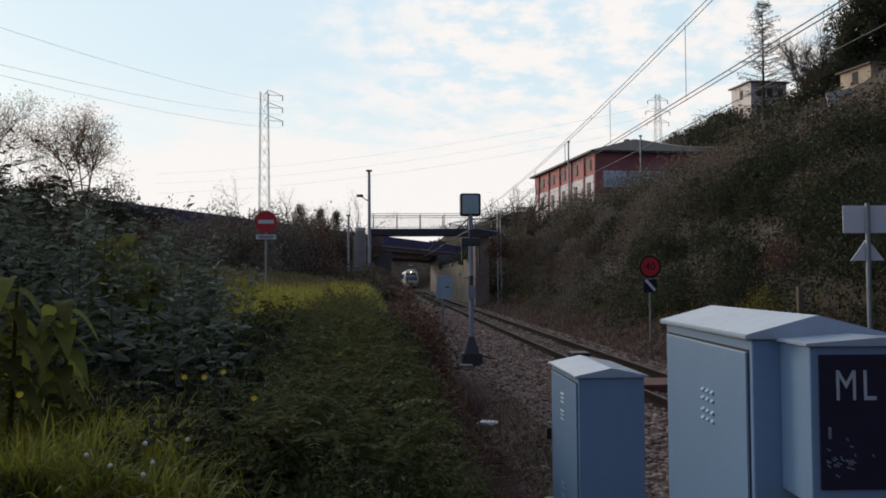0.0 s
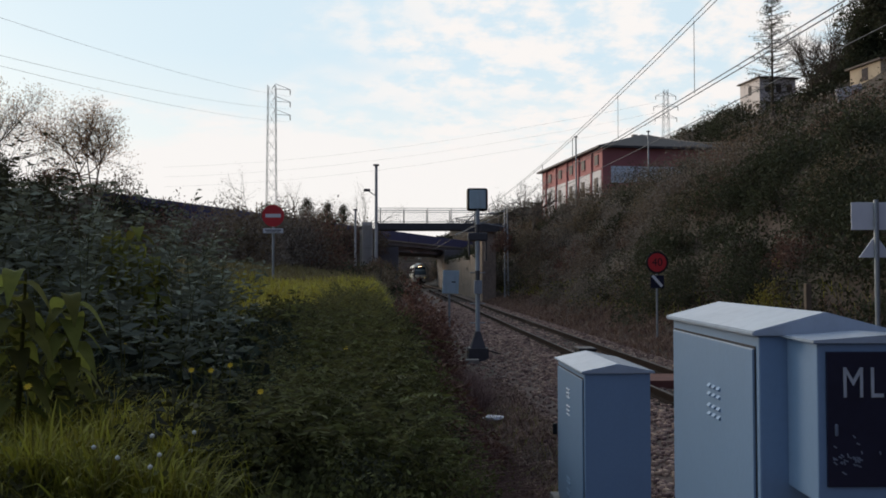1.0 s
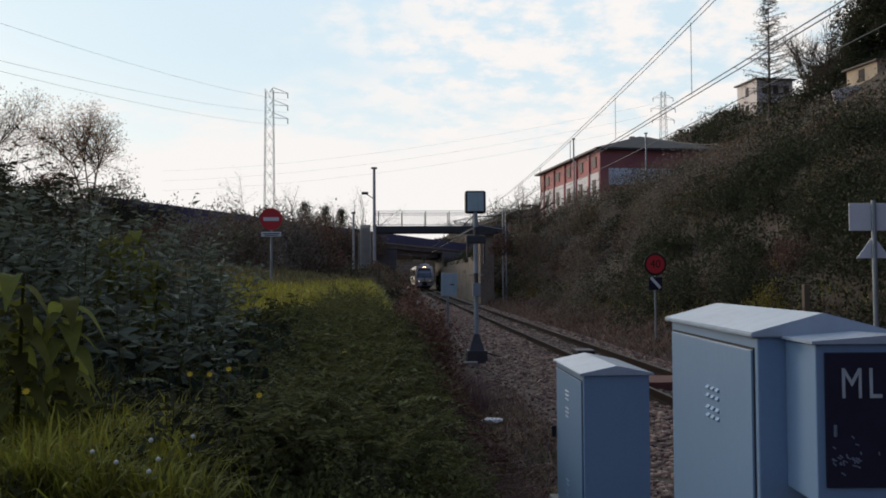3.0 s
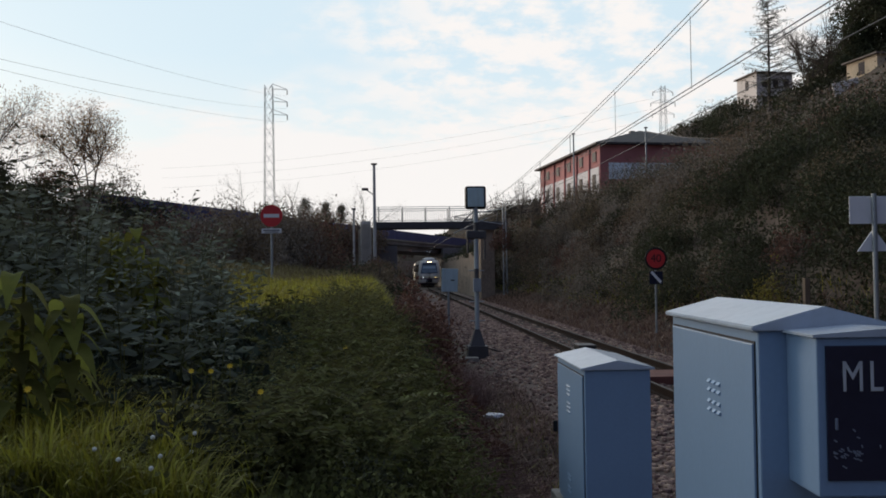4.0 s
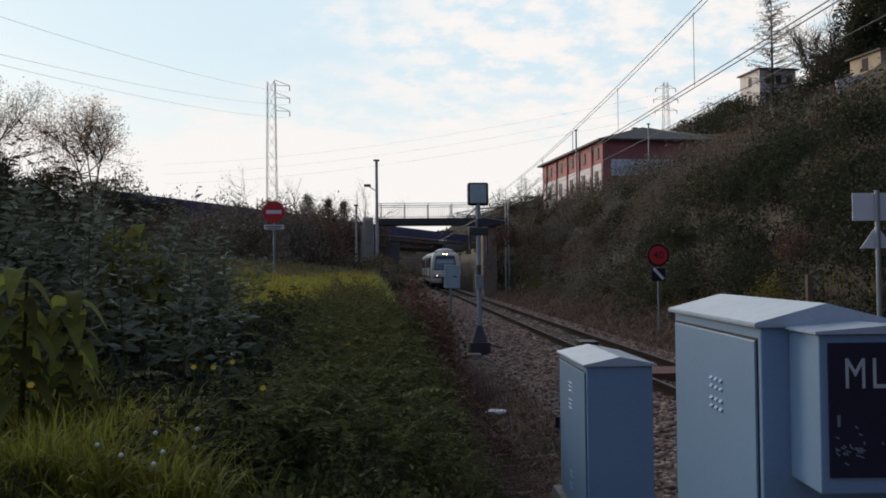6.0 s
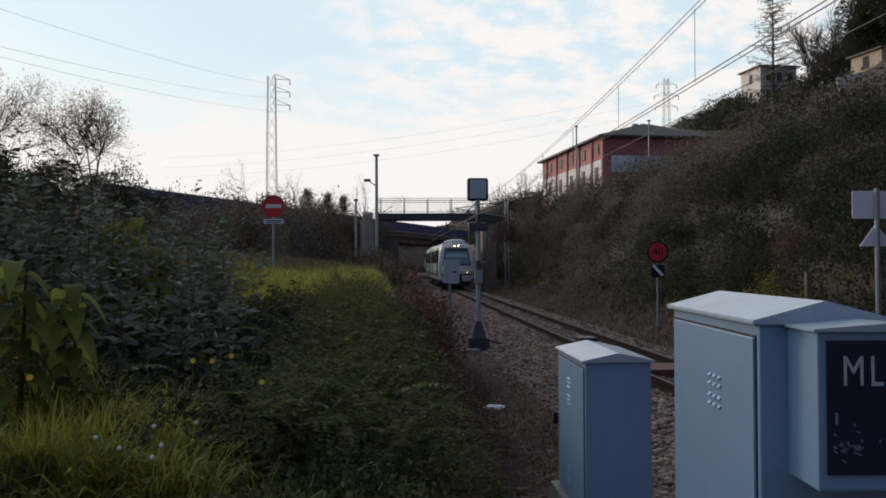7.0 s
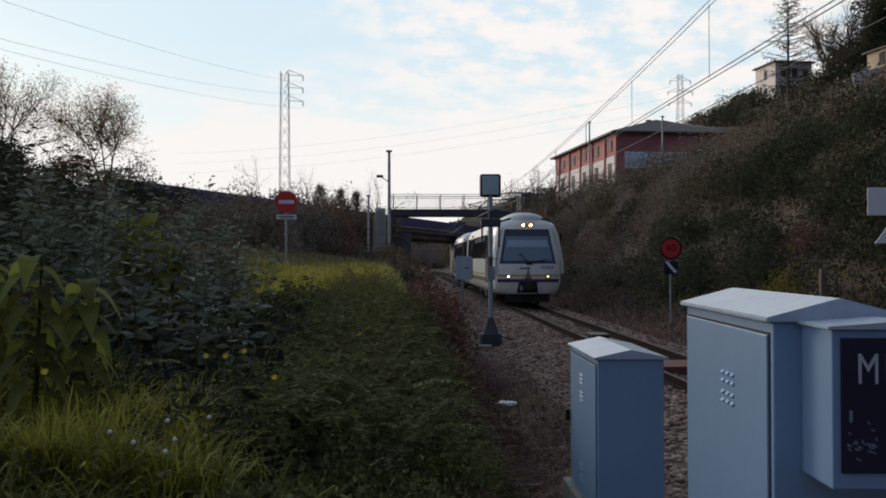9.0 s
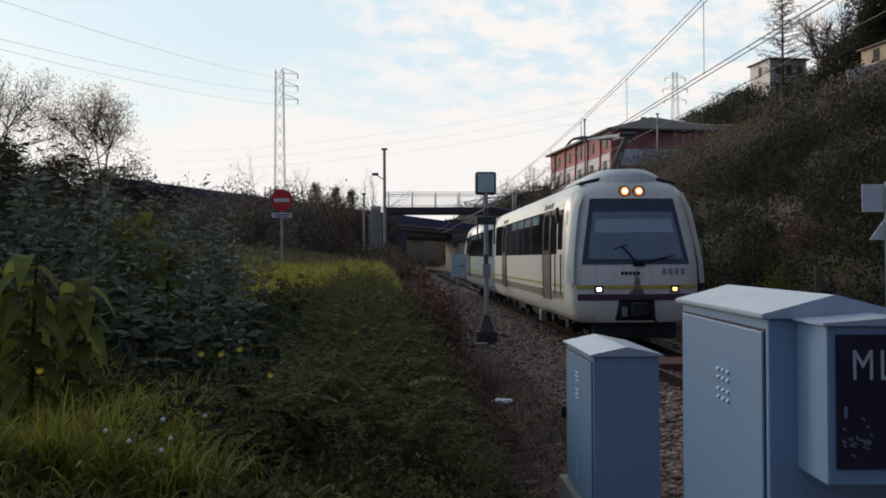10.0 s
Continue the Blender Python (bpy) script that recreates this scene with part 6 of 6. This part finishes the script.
def bushes():
    r = np.random.default_rng(31)
    mats = [(M_LEAF_DARK, "dark green rounded bush on a bank"), (M_LEAF_OLIVE, "olive autumn bush with brown patches"), (M_LEAF_RUST, "withered brown bush with sparse leaves")]
    k = 100
    # hedge before the footbridge and the foot of the road bank
    for _ in range(74):
        x = r.uniform(-22, -4.3)
        y = r.uniform(38, 62) if x < -6 else r.uniform(50, 64)
        # mostly pale kinds: haze before the hedge is put into leaf colour
        m, l = [mats[0], mats[1], mats[2], (M_LEAF_HILL, "grey-brown bush paled for haze")][r.choice(4, p=[0.05, 0.35, 0.15, 0.45])]
        k += 1
        bush(x, y, r.uniform(1.2, 2.0), r.uniform(1.6, 2.7) if not (-13 < x < -3.2 and y > 50) else r.uniform(3.3, 4.2), 800, 0.21, m, k, l)
    # road bank
    for _ in range(52):
        s, d = r.uniform(-45, 40), r.uniform(-12, 2)
        x, y = ROAD_A + ROAD_D * s + np.array([ROAD_D[1], -ROAD_D[0]]) * -d
        if x > -7 or y < 24 or (-8 < s < 26 and d > -5.5):
            continue
        k += 1
        bush(x, y, r.uniform(1.2, 2.2), r.uniform(0.7, 1.3) if s > -6 else r.uniform(1.0, 1.8), 600, 0.25, mats[0 if r.random() < 0.7 else 1][0], k, mats[0][1])
    # beside the track beyond the bank
    for _ in range(26):
        y = r.uniform(30, 62)
        x = r.uniform(-1.0, -0.3)
        k += 1
        m, l = mats[r.choice(3, p=[0.3, 0.4, 0.3])]
        bush(x, y, r.uniform(0.6, 1.0), r.uniform(0.5, 1.0), 500, 0.12, m, k, l)
    # along the far side of the track up to the overpass
    for _ in range(32):
        y = r.uniform(58, 114)
        x = r.uniform(-7, 1.3)
        if y < 68 and x > -4.2:
            continue
        k += 1
        m, l = mats[r.choice(3, p=[0.5, 0.35, 0.15])]
        bush(x, y, r.uniform(0.9, 1.6), r.uniform(1.2, 2.2) * (1 if x < -1 else 0.6), 500, 0.2, m, k, l)
    # closing the view beyond the overpass
    for _ in range(18):
        k += 1
        m, l = mats[r.choice(2)]
        bush(r.uniform(-24, 34), r.uniform(199, 206), r.uniform(2.0, 3.2), r.uniform(1.2, 2.0), 350, 0.6, m, k, l)
    for _ in range(14):
        k += 1
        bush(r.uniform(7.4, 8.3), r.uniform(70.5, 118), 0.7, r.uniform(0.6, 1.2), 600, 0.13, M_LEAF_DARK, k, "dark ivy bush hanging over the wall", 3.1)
    # rounded shrubs standing out of the scrub
    for _ in range(48):
        y = r.uniform(15, 75)
        x = r.uniform(9.8, 14.5) + 0.03 * y
        k += 1
        # near shrubs dark-leaved for shade; paler kinds further off for haze
        m, l = [(M_LEAF_DARK, mats[0][1]), (M_LEAF_OLIVE, mats[1][1]), (M_LEAF_HILL, "grey-green shrub with small leaves")][r.choice(3) if y > 36 else 0]
        bush(x, y, r.uniform(0.7, 1.3), r.uniform(0.9, 1.9), 900, 0.115 + 0.001 * y, m, k, l)
    # bushes before the parapet of the road
    for i in range(14):
        k += 1
        s = 14.5 + i * 2.1
        x, y = ROAD_A + ROAD_D * s + np.array([ROAD_D[1], -ROAD_D[0]]) * r.uniform(2.0, 3.5)
        m, l = mats[r.choice(3, p=[0.4, 0.4, 0.2])]
        bush(x, y, r.uniform(1.5, 2.0), r.uniform(2.8, 3.4), 900, 0.24, m, k, l, 4.2)
    for s, off in ((-9, 1.6), (-6, 1.4), (-3, 1.5), (0, 1.4), (2.5, 1.5)):
        k += 1
        x, y = ROAD_A + ROAD_D * s + np.array([ROAD_D[1], -ROAD_D[0]]) * off
        bush(x, y, 1.5, r.uniform(1.4, 1.9), 800, 0.2, M_LEAF_DARK, k, mats[0][1], 5.5)
    # dark ivy-grown thicket above the low house
    for x, y, z, rz in ((59.6, 107, 26.5, 8.5), (63.0, 105, 27.5, 9.5), (66.5, 108, 28.5, 9.5), (61.5, 112, 28, 10)):
        k += 1
        bush(x, y, 2.6, rz, 4200, 0.42, M_LEAF_DARK, k, "tall dark ivy-grown thicket on the hillside", z)
    # dark-leaved shrubs for the shaded hollow at the hill's foot; others before the red building
    for _ in range(16):
        k += 1
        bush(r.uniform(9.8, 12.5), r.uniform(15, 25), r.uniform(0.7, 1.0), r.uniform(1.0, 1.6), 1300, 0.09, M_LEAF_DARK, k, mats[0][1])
    bush(8.65, 19.6, 0.6, 1.75, 2200, 0.075, M_LEAF_YELLOW, 900, "yellow-green leafy bush beside the wooden post")
    for x, y in ((13.6, 80), (15.2, 82), (16.8, 84), (18.6, 86)):
        k += 1
        bush(x, y, 1.7, r.uniform(2.0, 2.8), 1600, 0.15, M_LEAF_DARK, k, mats[0][1])
    for x, y, rz in ((18.0, 84, 2.6), (19.8, 86, 2.5), (16.6, 82, 2.2)):
        k += 1
        bush(x, y, 1.4, rz, 1300, 0.15, M_LEAF_OLIVE, k, mats[1][1])
    # dark growth along the crest of the road bank
    for _ in range(20):
        y, q = r.uniform(46, 54), r.uniform(-0.50, -0.33)
        k += 1
        bush(q * y, y, r.uniform(1.1, 1.7), float(np.interp(q, [-0.48, -0.34], [2.5, 1.0])) * r.uniform(0.8, 1.1), 1100, 0.16, M_LEAF_DARK if r.random() < 0.7 else M_LEAF_OLIVE, k, mats[0][1])
    # behind and above the retaining wall
    for _ in range(18):
        y = r.uniform(60, 110)
        k += 1
        m, l = mats[r.choice(3, p=[0.4, 0.45, 0.15])]
        bush(r.uniform(8.3, 11), y, r.uniform(1.0, 1.6), r.uniform(1.2, 2.0), 700, 0.18, m, k, l, 3.4)
    # autumn growth before the far wall
    for x, rz in ((-0.8, 4.6), (0.6, 4.9), (1.9, 4.2), (7.6, 4.4), (8.8, 5.0), (3.4, 2.4), (6.4, 2.0)):
        k += 1
        bush(x, r.uniform(193.5, 195.5) if abs(x - 5) > 2 else 196.6, r.uniform(0.9, 1.3), rz, 700, 0.22, M_LEAF_AUTUMN if r.random() < 0.6 else M_LEAF_HILL, k, "tan autumn bush before the far wall", -0.6)
    # beyond the overpass
    for _ in range(14):
        k += 1
        x = r.choice([r.uniform(-14, 0.5), r.uniform(9, 18)])
        bush(x, r.uniform(150, 185), r.uniform(2, 3), r.uniform(2.5, 4.0), 600, 0.35, mats[1][0], k, mats[1][1])


def upper_woods():
    """Far crowns on the slope round the pale house."""
    r = np.random.default_rng(77)
    dark, grey = [], []

    def crown(x, y, rx, rz, n, size):
        z = float(height(x, y))
        to = dark if r.random() < 0.8 else grey
        for _ in range(4):
            p, d = clump_points(r, (x + r.normal(0, rx * 0.4), y + r.normal(0, rx * 0.4), z + rz * r.uniform(0.1, 0.55)), rx * 0.62, rz * 0.6, n // 4)
            to.append(leaf_arrays(r, p, size, d * 0.6))

    for _ in range(70):
        y = r.uniform(122, 165)
        x = y * (r.uniform(0.325, 0.425) if r.random() < 0.55 else r.uniform(0.50, 0.60))
        if not (54 < x < 66 and 118 < y < 142):
            crown(x, y, r.uniform(2.0, 3.2), r.uniform(2.8, 5.0), 1000, 0.34)
    for _ in range(56):
        y, q = r.uniform(98, 116), r.uniform(0.39, 0.54)
        low = 0.42 < q < 0.495
        crown(q * y, y, r.uniform(1.6, 2.6), r.uniform(0.7, 1.1) if low else r.uniform(1.6, 3.0), 900, 0.28)
    stuff("hillside_wood", dark, M_LEAF_DARK, "dark rounded tree crowns on the upper slope", "trees")
    stuff("hillside_wood", grey, M_LEAF_HILL, "grey-brown tree crowns on the upper slope", "trees")


def trees():
    tree(-20.4, 60.0, 6.9, 6.9, "spreading tree with sparse autumn leaves", M_LEAF_AUTUMN, 7500, 0.13, 3, 3, 0.65, 3, 0.014, 3)
    tree(-24.9, 55.0, 7.0, 7.0, "spreading tree with sparse brown leaves", M_LEAF_AUTUMN, 5200, 0.13, 4, 3, 0.55, 3, 0.013, 3)
    for i, (x, y, z, h) in enumerate([(-14.2, 90, 3.5, 9.0), (-12.4, 92, 3, 6.8), (-10.2, 90, 3, 8.6), (-9.6, 95, 3, 7.4), (-3.2, 80, 2, 8.0), (-2.2, 84, 2, 7.6), (-4.4, 78, 2, 6.8)]):
        tree(x, y, z, h, "slender bare leafless tree", M_LEAF_OLIVE, 300, 0.10, 40 + i, 3, 0.30, 2, 0.010, 1, group="bare trees")
    for i, (x, y, h) in enumerate([(11.2, 76, 5.6), (12.6, 79, 6.2), (9.6, 78, 4.6), (13.8, 84, 6.0)]):
        tree(x, y, 4.6, h, "bare twisted tree on the slope", M_LEAF_OLIVE, 200, 0.12, 60 + i, 3, 0.6, 3, 0.02, 1, group="bare trees")
    for i, (px, h, w) in enumerate([(-23.4, 11.6, 3.4), (-13.1, 13.2, 4.6), (-10.0, 12.6, 3.8), (-7.6, 12.3, 4.0), (-19.4, 12.5, 4.4)]):
        conifer(px, 132 + i, 0.5, h, w, 80 + i, "small dark conifer beyond the road")
    conifer(44.9, 100.0, 19.6, 15.5, 4.6, 7, "tall sparse conifer on the hillside", True)
    tree(51.0, 102.0, 21.5, 10.5, "bare pale tree on the hillside", M_LEAF_OLIVE, 150, 0.2, 71, 3, 0.5, 3, 0.018, 2, group="bare trees")
    tree(54.5, 104.0, 22.5, 11.5, "bare pale tree on the hillside", M_LEAF_OLIVE, 150, 0.2, 72, 3, 0.5, 3, 0.018, 2, group="bare trees")
    for i, (x, y, h) in enumerate([(61.5, 106, 11), (66, 109, 12), (71, 110, 13)]):
        tree(x, y, float(height(x, y)), h, "large dark ivy-clad tree on the slope", M_LEAF_DARK, 8000, 0.46, 90 + i, 3, 0.5, 3, 0.03, 2, group="hillside trees")


hillside(), left_bank()
for i, (x, y, h) in enumerate([(-2.0, 4.75, 1.14), (-1.80, 4.95, 0.98), (-2.30, 4.9, 1.08), (-2.55, 5.3, 1.0), (-2.32, 8.0, 1.42), (-2.1, 7.8, 1.2), (-2.6, 8.3, 1.28)]):
    broad_plant(x, y, h, 50 + i)
flowers(), bushes(), upper_woods(), trees()


def motions():
    # the train gathers speed from 13.1 to 16.3 m/s
    rows = []
    for i in range(21):
        t = i * 0.5
        rows.append((t, pose(TRACK_X, 17.1 + 13.1 * (10 - t) + 0.158 * (100 - t * t), 0)))
    walk(train, rows)


motions()
